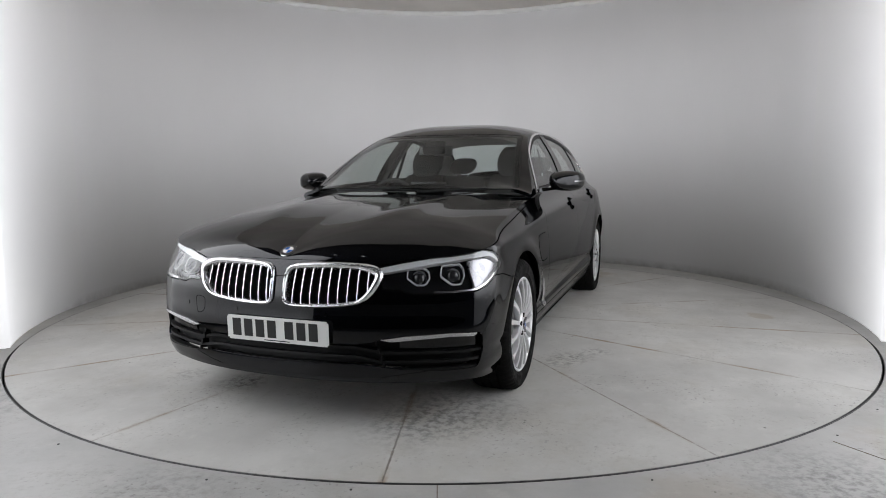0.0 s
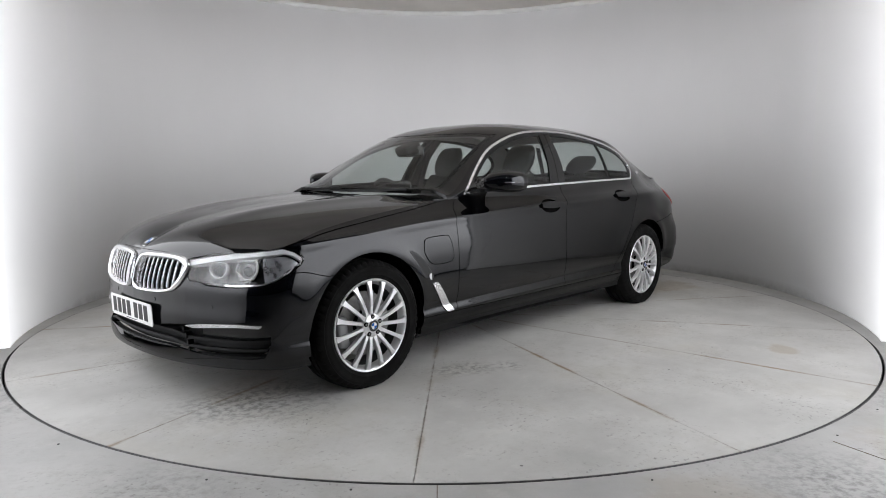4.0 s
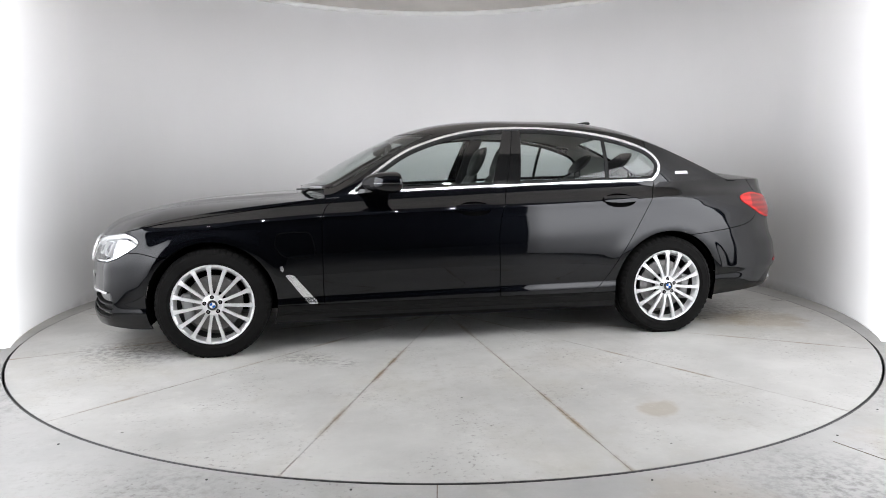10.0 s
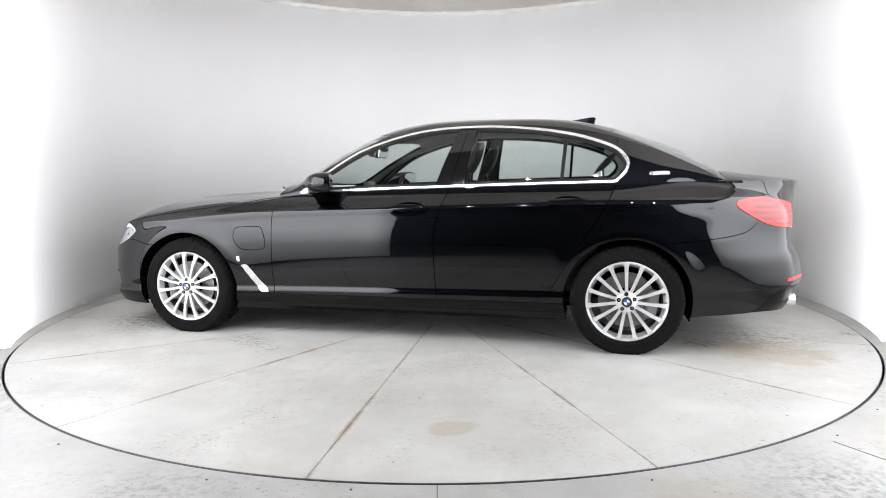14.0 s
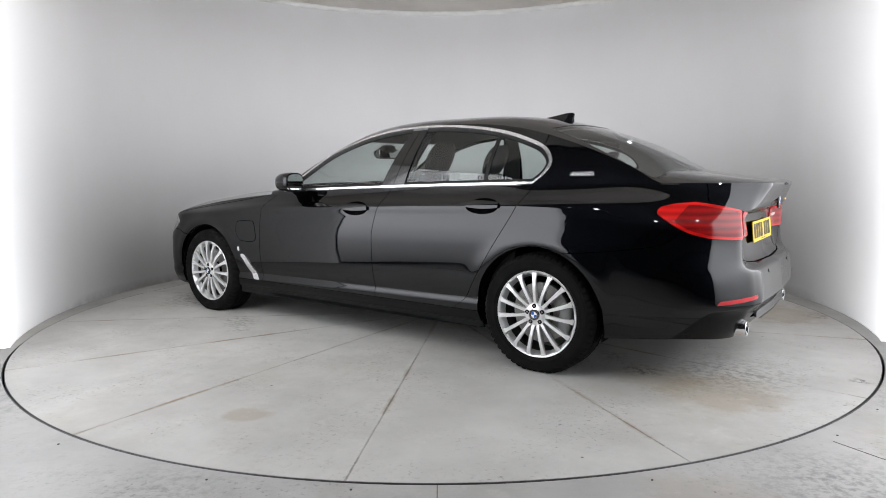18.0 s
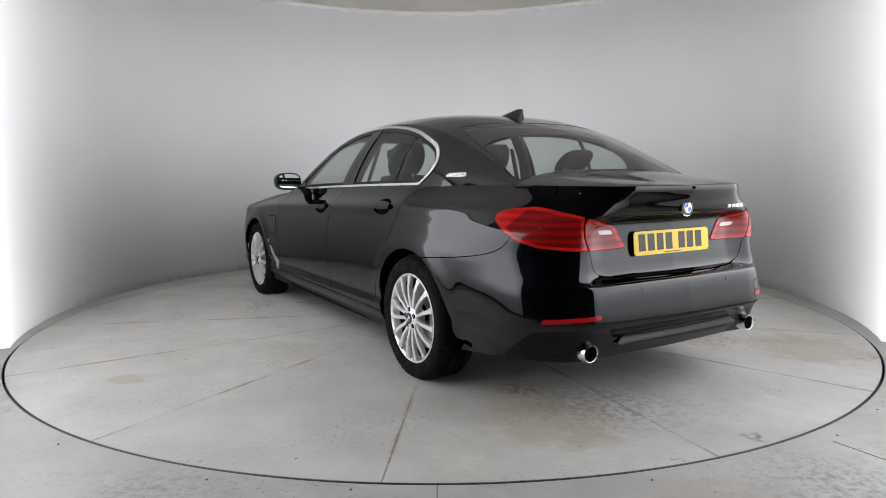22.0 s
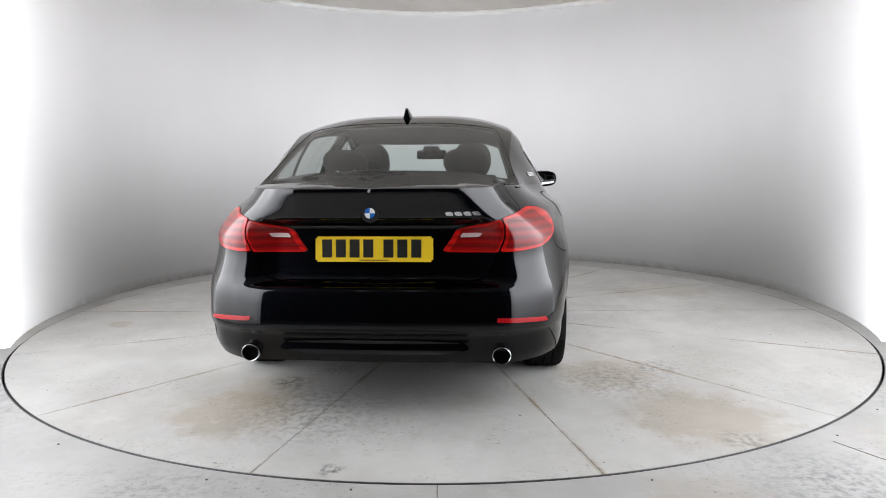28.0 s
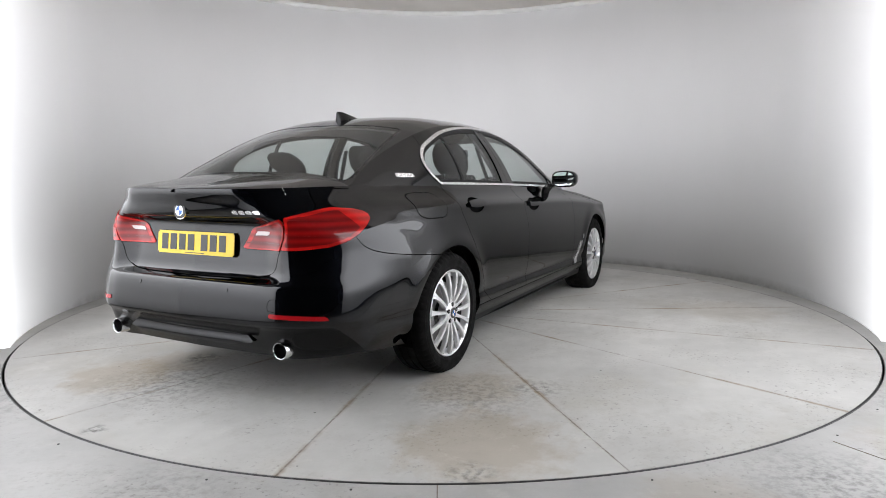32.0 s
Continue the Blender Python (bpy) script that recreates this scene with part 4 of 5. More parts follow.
WINDSCREEN = smooth_line([(0.29, -0.3), (0.285, 0.1), (0.245, 0.3), (0.145, 0.47), (0.05, 0.562)], 6).tolist() + [(0.38, 0.628), (0.60, 0.672), (0.735, 0.70)] + smooth_line([(0.80, 0.682), (0.89, 0.57), (0.945, 0.35), (0.962, 0.1), (0.962, -0.3)], 6).tolist()
REARGLASS = smooth_line([(-1.44, -0.3), (-1.435, 0.15), (-1.41, 0.40), (-1.385, 0.515)], 6).tolist() + smooth_line([(-1.40, 0.54), (-1.70, 0.583), (-1.98, 0.622)], 4).tolist() + smooth_line([(-2.035, 0.605), (-2.075, 0.4), (-2.085, 0.1), (-2.085, -0.3)], 6).tolist()
on_top = lambda V: V[:, 6] < 1.0
in_ws = lambda V: np.where(on_top(V), inside(WINDSCREEN, X(V), Y(V)), -0.05)
in_rw = lambda V: np.where(on_top(V), inside(REARGLASS, X(V), Y(V)), -0.05)
def above_deck(V):
    """What of the greenhouse stands above the rear deck."""
    q = 1 - np.clip(Y(V) / np.maximum(top_y(X(V)), 0.1), 0, 1)
    deck = top_h(X(V)) + (boot_z(X(V)) - top_h(X(V))) * (1 - (1 - q) ** 3.5)
    return np.where(X(V) < -2.0, Z(V) - deck + 0.003, 1.0)


pillar = cut(HOUSE, lambda V: V[:, 6] - 1.0, lambda V: door_rear(1.015 + 0 * X(V)) - X(V), lambda V: -in_dlo(V), above_deck)
pair("rear_quarter_panel", merged(quarter, pillar), M_PAINT, depth=0.014)
roof_sheet = cut(HOUSE, either(lambda V: 1.0 - V[:, 6], lambda V: X(V) + 1.42), lambda V: -in_dlo(V), lambda V: -in_ws(V) - 0.001, lambda V: -in_rw(V) - 0.001, lambda V: 0.80 - X(V), above_deck)
whole("roof", roof_sheet, M_PAINT, depth=0.02)
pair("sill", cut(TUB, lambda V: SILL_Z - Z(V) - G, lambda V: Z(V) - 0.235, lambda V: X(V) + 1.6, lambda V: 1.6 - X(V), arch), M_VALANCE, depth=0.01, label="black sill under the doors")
pair("sill_skirt", cut(TUB, lambda V: 0.235 - Z(V) - 0.001, lambda V: X(V) + 1.6, lambda V: 1.6 - X(V), arch), M_BLACK, lift=-0.006, depth=0.01, label="matt black plastic skirt under the sill")
lid_rear = cut(TUB, lambda V: S(V) - LID_SIDE(Z(V)) - G, lambda V: Z(V) - LID_LOW(S(V)) - G, out_tail)
whole("boot_lid", merged(lid_rear, cut(BOOT, lambda V: -2.05 - X(V))), M_PAINT, depth=0.02)
whole("boot_surround", cut(BOOT, lambda V: X(V) + 2.05 - 2 * G), M_PAINT)
rear = cut(TUB, lambda V: -1.6 - X(V), lambda V: np.where(S(V) < 5.16, bumper_r(S(V)), 2) - Z(V) - G, either(lambda V: LID_SIDE(Z(V)) - S(V) - G, lambda V: LID_LOW(S(V)) - Z(V) - G), out_tail, arch,
           lambda V: Z(V) - VALANCE(S(V)), lambda V: -np.where(S(V) > 5.1, np.minimum(0.95 - 0 * S(V), Z(V) - 0.88), -1))
whole("rear_bumper", rear, M_PAINT, label="gloss black rear bumper")
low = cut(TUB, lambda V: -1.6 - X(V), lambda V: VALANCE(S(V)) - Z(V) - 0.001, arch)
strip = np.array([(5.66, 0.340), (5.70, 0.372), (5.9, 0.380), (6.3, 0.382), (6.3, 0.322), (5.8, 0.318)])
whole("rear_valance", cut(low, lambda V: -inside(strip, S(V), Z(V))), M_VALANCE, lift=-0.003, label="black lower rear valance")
blade_v, blade_f = cut(low, sz(strip))
blade_v[:, 0] -= 0.036 * ease(0.384, 0.322, blade_v[:, 2])
whole("diffuser_strip", (blade_v, blade_f), M_PAINT, lift=0.002, depth=0.014)

# ---------------------------------------------------------------- glass and brightwork
whole("windscreen", cut(HOUSE, in_ws), M_GLASS, lift=-0.002, depth=0.004, label="raked clear windscreen")
whole("windscreen_band", cut(HOUSE, in_ws, lambda V: 0.035 - in_ws(V)), M_GAP, lift=-0.008, depth=0, label="black printed border inside the windscreen")
whole("rear_window", cut(HOUSE, in_rw), M_GLASS, lift=-0.002, depth=0.004, label="tinted rear window")
whole("rear_window_band", cut(HOUSE, in_rw, lambda V: 0.022 - in_rw(V)), M_GAP, lift=-0.008, depth=0, label="black printed border inside the rear window")
pair("window_trim", cut(HOUSE, in_dlo, lambda V: 0.0135 + 0.004 * ease(-0.6, -1.3, X(V)) * ease(1.05, 1.15, Z(V)) - in_dlo(V)), M_SATIN, lift=0.005, depth=0.016, label="bright chrome window surround")
front_edge = lambda V: X(V) - (-0.275 - (Z(V) - 1.009) * 0.34)
rear_edge = lambda V: (-0.472 - (Z(V) - 1.016) * 0.145) - X(V)
quarter_a = lambda V: X(V) - (-1.070 - (Z(V) - 1.04) * 0.075)
quarter_b = lambda V: (-1.094 - (Z(V) - 1.04) * 0.075) - X(V)
glazed = cut(HOUSE, in_dlo, lambda V: in_dlo(V) - 0.012)
sail = lambda V: X(V) - 0.505
pair("side_window", cut(glazed, front_edge, lambda V: -sail(V)), M_GLASS, lift=-0.012, depth=0.004, label="clear front side window")
pair("side_window", cut(glazed, rear_edge, quarter_a), M_GLASS, lift=-0.012, depth=0.004, label="clear rear side window")
pair("quarter_window", cut(glazed, quarter_b), M_GLASS, lift=-0.012, depth=0.004, label="small fixed rear quarter window")
pair("pillar_cover", cut(glazed, lambda V: -front_edge(V) - 0.0015, lambda V: X(V) - door_mid(0.99 + 0 * Z(V)) + (Z(V) - 0.99) * 0.24 - 0.002), M_GLOSSBLACK, lift=-0.006, label="gloss black door pillar cover")
pair("pillar_cover", cut(glazed, lambda V: -rear_edge(V) - 0.0015, lambda V: door_mid(0.99 + 0 * Z(V)) - (Z(V) - 0.99) * 0.24 - X(V) - 0.002), M_GLOSSBLACK, lift=-0.006, label="gloss black door pillar cover")
pair("window_divider", cut(glazed, lambda V: -quarter_a(V) - 0.001, lambda V: -quarter_b(V) - 0.001), M_BLACK, lift=-0.008)
pair("sail_panel", cut(glazed, sail), M_GLOSSBLACK, lift=-0.006)
pair("window_seal", cut(glazed, lambda V: 0.034 - in_dlo(V)), M_BLACK, lift=-0.009, depth=0.004, label="black rubber window seal")

# charging flap, fender badge and fender trim
flap = smooth_line([(1.098, 0.66), (1.096, 0.715), (1.07, 0.742), (0.93, 0.748), (0.892, 0.735), (0.868, 0.66), (0.868, 0.615), (0.90, 0.595), (1.0, 0.592), (1.055, 0.605)], 5, closed=True)
shell("charging_flap", cut(TUB, lambda V: inside(flap, X(V), Z(V)) + 0.002), M_GAP, car, 0.0006, 0, "dark seam round the charging flap")
shell("charging_flap_lid", cut(TUB, lambda V: inside(flap, X(V), Z(V)) - 0.0025), M_PAINT, car, 0.0016, 0.001, "black charging flap")
tank = smooth_line([(-1.53, 0.87), (-1.505, 0.93), (-1.54, 0.985), (-1.64, 0.995), (-1.75, 0.985), (-1.77, 0.93), (-1.75, 0.875), (-1.64, 0.862)], 5, closed=True)
shell("fuel_flap", mirrored(cut(TUB, lambda V: inside(tank, X(V), Z(V)) + 0.002)), M_GAP, car, 0.0006, 0, "dark seam round the fuel flap")
shell("fuel_flap_lid", mirrored(cut(TUB, lambda V: inside(tank, X(V), Z(V)) - 0.0025)), M_PAINT, car, 0.0016, 0.001, "black fuel flap")
blade = np.array([(1.050, 0.492), (1.006, 0.492), (0.993, 0.483), (0.850, 0.306), (0.900, 0.303), (0.918, 0.312)])
pair("fender_trim", cut(TUB, xz(blade), lambda V: X(V) - door_front(Z(V)) - 0.004), M_SATIN, lift=0.006, depth=0.008, label="satin chrome blade behind the front wheel")
tab = np.array([(1.078, 0.545), (1.058, 0.548), (1.052, 0.512), (1.072, 0.508)])
pair("fender_badge", cut(TUB, xz(tab)), M_SATIN, lift=0.004, depth=0.005, label="small silver badge on the front wing")
word = np.array([(-1.598, 1.077), (-1.608, 1.097), (-1.72, 1.100), (-1.726, 1.078)])
pair("pillar_badge", cut(HOUSE, xz(word), lambda V: V[:, 6] - 1), M_SATIN, lift=0.003, depth=0.004, label="narrow silver badge on the rear pillar")

# door handles
for (pr, hc) in doors:
    dish = cut(TUB, lambda V: 1.0 - np.sqrt(((X(V) - hc[0]) / 0.115) ** 2 + ((Z(V) - hc[1]) / 0.048) ** 2))
    grip_line = lambda V: 0.011 + 0.008 * (1 - ((X(V) - hc[0]) / 0.12) ** 2) - np.abs(Z(V) - hc[1] - 0.004)
    grip = cut(TUB, grip_line, lambda V: 0.116 - np.abs(X(V) - hc[0]))
    for mir, door in ((lambda q: q, pr[0]), (mirrored, pr[1])):
        shell("handle_recess", mir(dish), M_GLOSSBLACK, door, -0.022, 0, "dark oval recess")
        shell("door_handle", mir(grip), M_PAINT, door, 0.016, 0.020, "black bow door handle")

# ---------------------------------------------------------------- front end
def nose_x(y, z):
    """The front's x at a given y and z."""
    lo, hi = 0.0, 0.2
    for _ in range(40):
        mid = (lo + hi) / 2
        if tub_point(np.array([mid]), np.array([z]))[0, 1] < y:
            lo = mid
        else:
            hi = mid
    return float(tub_point(np.array([lo]), np.array([z]))[0, 0])


def kidney(mir):
    fine = finer(NOSE, lambda V: np.abs(inside(KIDNEY, Y(V), Z(V))) < 0.05, 4)
    wide = lambda V: 0.017 + 0.016 * ease(0.36, 0.46, Y(V)) + 0.006 * ease(0.66, 0.70, Z(V))
    ring = cut(fine, yz(KIDNEY), lambda V: wide(V) - inside(KIDNEY, Y(V), Z(V)))
    # a rounded bead
    t = np.clip(inside(KIDNEY, ring[0][:, 1], ring[0][:, 2]) / wide(ring[0]), 0, 1)
    ring[0][:, :3] += ring[0][:, 3:6] * (0.010 * np.sin(math.pi * t))[:, None]
    g = shell("kidney_grille", mir(ring), M_SATIN, car, 0.008, 0.035, "chrome-framed grille with vertical chrome bars")
    shell("backing", mir(cut(NOSE, yz(KIDNEY))), M_GAP, g, -0.05, 0, "black space behind the bars")
    sy = -1 if mir is mirrored else 1
    for k in range(9):
        yk = 0.070 + k * 0.0425
        line = []
        for z in np.linspace(0.53, 0.715, 40):
            y = yk + (z - 0.62) * (0.02 - 0.22 * (yk - 0.20))
            if inside(KIDNEY, np.array([y]), np.array([z]))[0] > 0.008:
                line.append((nose_x(y, z), y, z))
        bm = bmesh.new()
        rings = [[bm.verts.new((x + dx, (y + dy) * sy, z)) for dx, dy in ((-0.016, -0.0022), (-0.008, -0.0028), (-0.005, -0.0016), (-0.005, 0.0016), (-0.008, 0.0028), (-0.016, 0.0022))] for x, y, z in line]
        for p, q in zip(rings, rings[1:]):
            for i in range(6):
                bm.faces.new((p[i], p[(i + 1) % 6], q[(i + 1) % 6], q[i]))
        bm.faces.new(rings[0])
        bm.faces.new(rings[-1])
        part("bar", bm, M_SATIN, g, smooth=True, sharp=30)


kidney(lambda q: q)
kidney(mirrored)

whole("lower_intake", cut(TUB, lambda V: inside(MOUTH, S(V), Z(V)) + 0.006), M_BLACK, lift=-0.055, depth=0, label="black recessed lower intake")
for z0, z1, lift in ((0.292, 0.304, -0.012), (0.330, 0.341, -0.014), (0.258, 0.268, -0.004)):
    whole("intake_bar", cut(TUB, lambda V: inside(MOUTH, S(V), Z(V)) + 0.004, lambda V: Z(V) - z0 - 0.02 * ease(0.5, 0.35, S(V)), lambda V: z1 + 0.02 * ease(0.5, 0.35, S(V)) - Z(V)), M_BLACK, lift=lift, depth=0.03)
pair("intake_post", cut(TUB, lambda V: inside(MOUTH, S(V), Z(V)), lambda V: 0.007 - np.abs(S(V) - 0.47 + (Z(V) - 0.33) * 0.5)), M_BLACK, lift=-0.008, depth=0.035)
pair("intake_plate", cut(TUB, lambda V: inside(MOUTH, S(V), Z(V)), lambda V: S(V) - 0.56, lambda V: Z(V) - 0.352), M_GLOSSBLACK, lift=-0.03, depth=0.01, label="gloss black blanking plate in the side intake")
pair("intake_trim", cut(TUB, sz(LIP_CHROME)), M_SATIN, lift=0.004, depth=0.02, label="slim chrome strip above the side intake")


def disc(name, r, at, normal, mat, parent, depth=0.006, seg=40, bevel=0.0015, label=""):
    """A round plate on a surface."""
    bm = cyl_bm(r, depth, seg=seg, bevel=bevel)
    q = Vector(normal).normalized().to_track_quat("Z", "X").to_matrix().to_4x4()
    bmesh.ops.transform(bm, matrix=Matrix.Translation(at) @ q, verts=bm.verts)
    return part(name, bm, mat, parent, label, smooth=True)


def roundel(name, r, at, normal, parent):
    """A plain round badge: dark ring with bright rims and blue and white quarters."""
    n = Vector(normal).normalized()
    base = disc(name, r, at, n, M_CHROME, parent, 0.008, label="round badge with blue and white quarters")
    disc("dark_ring", r * 0.93, Vector(at) + n * 0.002, n, M_INK, base, 0.008, bevel=0)
    disc("bright_ring", r * 0.60, Vector(at) + n * 0.003, n, M_CHROME, base, 0.008, bevel=0)
    q = n.to_track_quat("Z", "Y").to_matrix().to_4x4()
    for k in range(4):
        bm = bmesh.new()
        ring = [bm.verts.new((0, 0, 0))] + [bm.verts.new((r * 0.55 * math.cos(a), r * 0.55 * math.sin(a), 0)) for a in np.linspace(k * math.pi / 2, (k + 1) * math.pi / 2, 9)]
        bm.faces.new(ring)
        bmesh.ops.transform(bm, matrix=Matrix.Translation(Vector(at) + n * 0.0075) @ q, verts=bm.verts)
        part("quarter", bm, M_BLUE if k % 2 else M_WHITE, base)
    return base


def nearest(VF, x=None, y=None, z=None, s=None):
    V = VF[0]
    d = sum((V[:, k] - q) ** 2 for k, q in ((0, x), (1, y), (2, z), (6, s)) if q is not None)
    i = int(np.argmin(d))
    return Vector(V[i, :3]), Vector(V[i, 3:6]).normalized()


roundel("bonnet_badge", 0.041, Vector((2.207, 0, 0.755)), (0.50, 0, 0.866), car)

# headlights
for mir in (lambda q: q, mirrored):
    house = cut(TUB, sz(HEADLAMP))
    h = shell("headlight", mir(cut(TUB, lambda V: inside(HEADLAMP, S(V), Z(V)) + 0.004)), M_LAMPDARK, car, -0.058, 0, "clear wrap-round headlight with twin round lamps")
    wallring = mir(cut(TUB, lambda V: inside(HEADLAMP, S(V), Z(V)) + 0.002, lambda V: 0.004 - inside(HEADLAMP, S(V), Z(V))))
    shell("housing_wall", wallring, M_GAP, h, -0.004, 0.055)
    shell("lens", mir(house), M_LENS, h, 0.001, 0.004, "clear outer lens")
    brow_line = pchip((0.46, 0.702), (0.58, 0.7225), (0.763, 0.750), (0.90, 0.762), (0.99, 0.763), (1.068, 0.747), (1.12, 0.72))
    brow = cut(house, lambda V: inside(HEADLAMP, S(V), Z(V)) - 0.005, lambda V: 0.030 - 0.008 * ease(0.9, 1.1, S(V)) - (brow_line(S(V)) - Z(V)))
    shell("light_brow", mir(brow), M_DRL, h, -0.008, 0.03, "bright white light guide along the top")
    outer = cut(house, lambda V: S(V) - 0.885 - (0.70 - Z(V)) * 0.3, lambda V: inside(HEADLAMP, S(V), Z(V)) - 0.006, lambda V: brow_line(S(V)) - 0.036 - Z(V))
    shell("side_reflector", mir(outer), M_LAMPGREY, h, -0.022, 0.02, "silver side reflector")
    lowtrim = cut(house, lambda V: inside(HEADLAMP, S(V), Z(V)) - 0.004, lambda V: 0.012 - inside(HEADLAMP, S(V), Z(V)), lambda V: S(V) - 0.70, lambda V: 0.66 - Z(V))
    shell("lower_trim", mir(lowtrim), M_SATIN, h, -0.006, 0.02)
    for sc, zc, a, b in ((0.645, 0.664, 0.050, 0.038), (0.795, 0.670, 0.062, 0.045)):
        shape = [(sc + a * u, zc + b * w) for u, w in ((-0.85, 0.95), (0.6, 1.05), (0.95, 0.55), (0.95, -0.15), (0.55, -0.95), (-0.25, -0.95), (-1.0, -0.1))]
        shape = np.array([p for i in range(7) for p in (tuple(0.85 * shape[i][k] + 0.15 * shape[i - 1][k] for k in (0, 1)), shape[i], tuple(0.85 * shape[i][k] + 0.15 * shape[(i + 1) % 7][k] for k in (0, 1)))])
        ring = cut(house, sz(shape), lambda V: 0.0048 - inside(shape, S(V), Z(V)))
        shell("light_ring", mir(ring), M_DRL, h, -0.018, 0.02, "pale light ring")
        shell("lamp_bezel", mir(cut(house, lambda V: inside(shape, S(V), Z(V)) - 0.003)), M_LAMPDARK, h, -0.034, 0.01, "dark lamp bezel")
        P, N = nearest(TUB, s=sc, z=zc)
        sy = -1 if mir is mirrored else 1
        at, nn = Vector((P[0], P[1] * sy, P[2])) - Vector((N[0], N[1] * sy, N[2])) * 0.045, Vector((0.97, 0.2 * sy, 0))
        lamp = disc("projector", 0.033, at, nn, M_LAMPGREY, h, 0.02, label="round projector lamp")
        bm = bmesh.new()
        bmesh.ops.create_uvsphere(bm, u_segments=20, v_segments=12, radius=0.030)
        bmesh.ops.transform(bm, matrix=Matrix.Translation(at + nn * 0.004), verts=bm.verts)
        part("bulb_lens", bm, M_LAMPDARK, h, "dark glass ball of the lamp", smooth=True)


def plate(name, x, z, tilt, face, sign):
    """A number plate with plain dark bars in place of its characters."""
    t = radians(tilt)
    up = Vector((-math.sin(t) * sign, 0, math.cos(t)))
    out = Vector((math.cos(t) * sign, 0, math.sin(t)))
    right = up.cross(out)
    m = Matrix(((right.x, up.x, out.x, x), (right.y, up.y, out.y, 0), (right.z, up.z, out.z, z), (0, 0, 0, 1)))
    bm = box_bm((0.52, 0.111, 0.004))
    bmesh.ops.bevel(bm, geom=[e for e in bm.edges if abs(e.verts[0].co.z - e.verts[1].co.z) > 0.001], offset=0.008, segments=4, affect="EDGES")
    bmesh.ops.transform(bm, matrix=m, verts=bm.verts)
    base = part(name, bm, face, car, "number plate with plain dark bars")
    for k in range(7):
        c = -0.208 + k * 0.061 + (0.028 if k > 3 else 0)
        b = box_bm((0.044, 0.079, 0.0016), (c, 0.003, 0.0026))
        bmesh.ops.transform(b, matrix=m, verts=b.verts)
        part("bar", b, M_INK, base)
    b = box_bm((0.13, 0.004, 0.0012), (0, -0.048, 0.0024))
    bmesh.ops.transform(b, matrix=m, verts=b.verts)
    part("small_bar", b, M_INK, base)
    return base


plate("front_plate", 2.322, 0.417, -2, M_PLATE_W, 1)
for y in (-0.55, -0.22, 0.62, 0.22):
    P, N = nearest(TUB, y=abs(y), z=0.49, x=2.2)
    sy = 1 if y > 0 else -1
    disc("parking_sensor", 0.009, Vector((P[0], P[1] * sy, P[2])), (N[0], N[1] * sy, N[2]), M_GLOSSBLACK, car, 0.004, 18, 0)
cover = [(0.435, 0.505), (0.445, 0.53), (0.50, 0.53), (0.505, 0.495), (0.49, 0.455), (0.445, 0.465)]
cover = smooth_line(cover, 4, True)
shell("tow_cover_seam", mirrored(cut(finer(TUB, lambda V: inside(cover, S(V), Z(V)) > -0.02, 6), sz(cover), lambda V: 0.0018 - inside(cover, S(V), Z(V)))), M_GAP, car, 0.0006, 0, "thin seam of the towing eye cover")

# ---------------------------------------------------------------- rear end
for mir in (lambda q: q, mirrored):
    t = shell("tail_light", mir(cut(TUB, sz(TAIL_OUT))), M_RED, car, 0.004, 0.02, "red wrap-round tail light with dark layered chambers")
    edge = lambda V: inside(TAIL_OUT, S(V), Z(V))
    shell("dark_chamber", mir(cut(TUB, lambda V: edge(V) - 0.014, lambda V: S(V) - 5.13 + (0.90 - Z(V)) * 0.5)), M_REDDARK, t, 0.0050, 0, "dark red light chamber")
    for z0, z1, lift in ((0.893, 0.910, 0.0064), (0.826, 0.832, 0.0062)):
        shell("light_bar", mir(cut(TUB, lambda V: edge(V) - 0.010, lambda V: S(V) - 5.15, lambda V: Z(V) - z0 + (5.40 - S(V)) * 0.06, lambda V: z1 - (5.40 - S(V)) * 0.06 - Z(V))), M_REDMID, t, lift, 0.002, "red light guide")
    t2 = shell("tail_light", mir(cut(TUB, sz(TAIL_IN))), M_RED, car, 0.004, 0.02, "red inner tail light on the boot lid")
    edge2 = lambda V: inside(TAIL_IN, S(V), Z(V))
    shell("dark_chamber", mir(cut(TUB, lambda V: edge2(V) - 0.007, lambda V: 5.672 + (0.845 - Z(V)) * 0.75 - S(V))), M_REDDARK, t2, 0.0050, 0, "dark red light chamber")
    for z0, z1 in ((0.864, 0.869), (0.783, 0.788)):
        shell("light_bar", mir(cut(TUB, lambda V: edge2(V) - 0.006, lambda V: Z(V) - z0, lambda V: z1 - Z(V))), M_REDMID, t2, 0.0064, 0.002, "red light guide")
    clear = np.array([(5.565, 0.842), (5.668, 0.838), (5.685, 0.820), (5.59, 0.822)])
    shell("reversing_lamp", mir(cut(TUB, sz(clear))), M_REVERSE, t2, 0.0066, 0.002, "clear reversing lamp")
    shell("rear_reflector", mir(cut(TUB, sz(REFLECTOR_R))), M_REFLECTOR, car, 0.003, 0.008, "slim red bumper reflector")

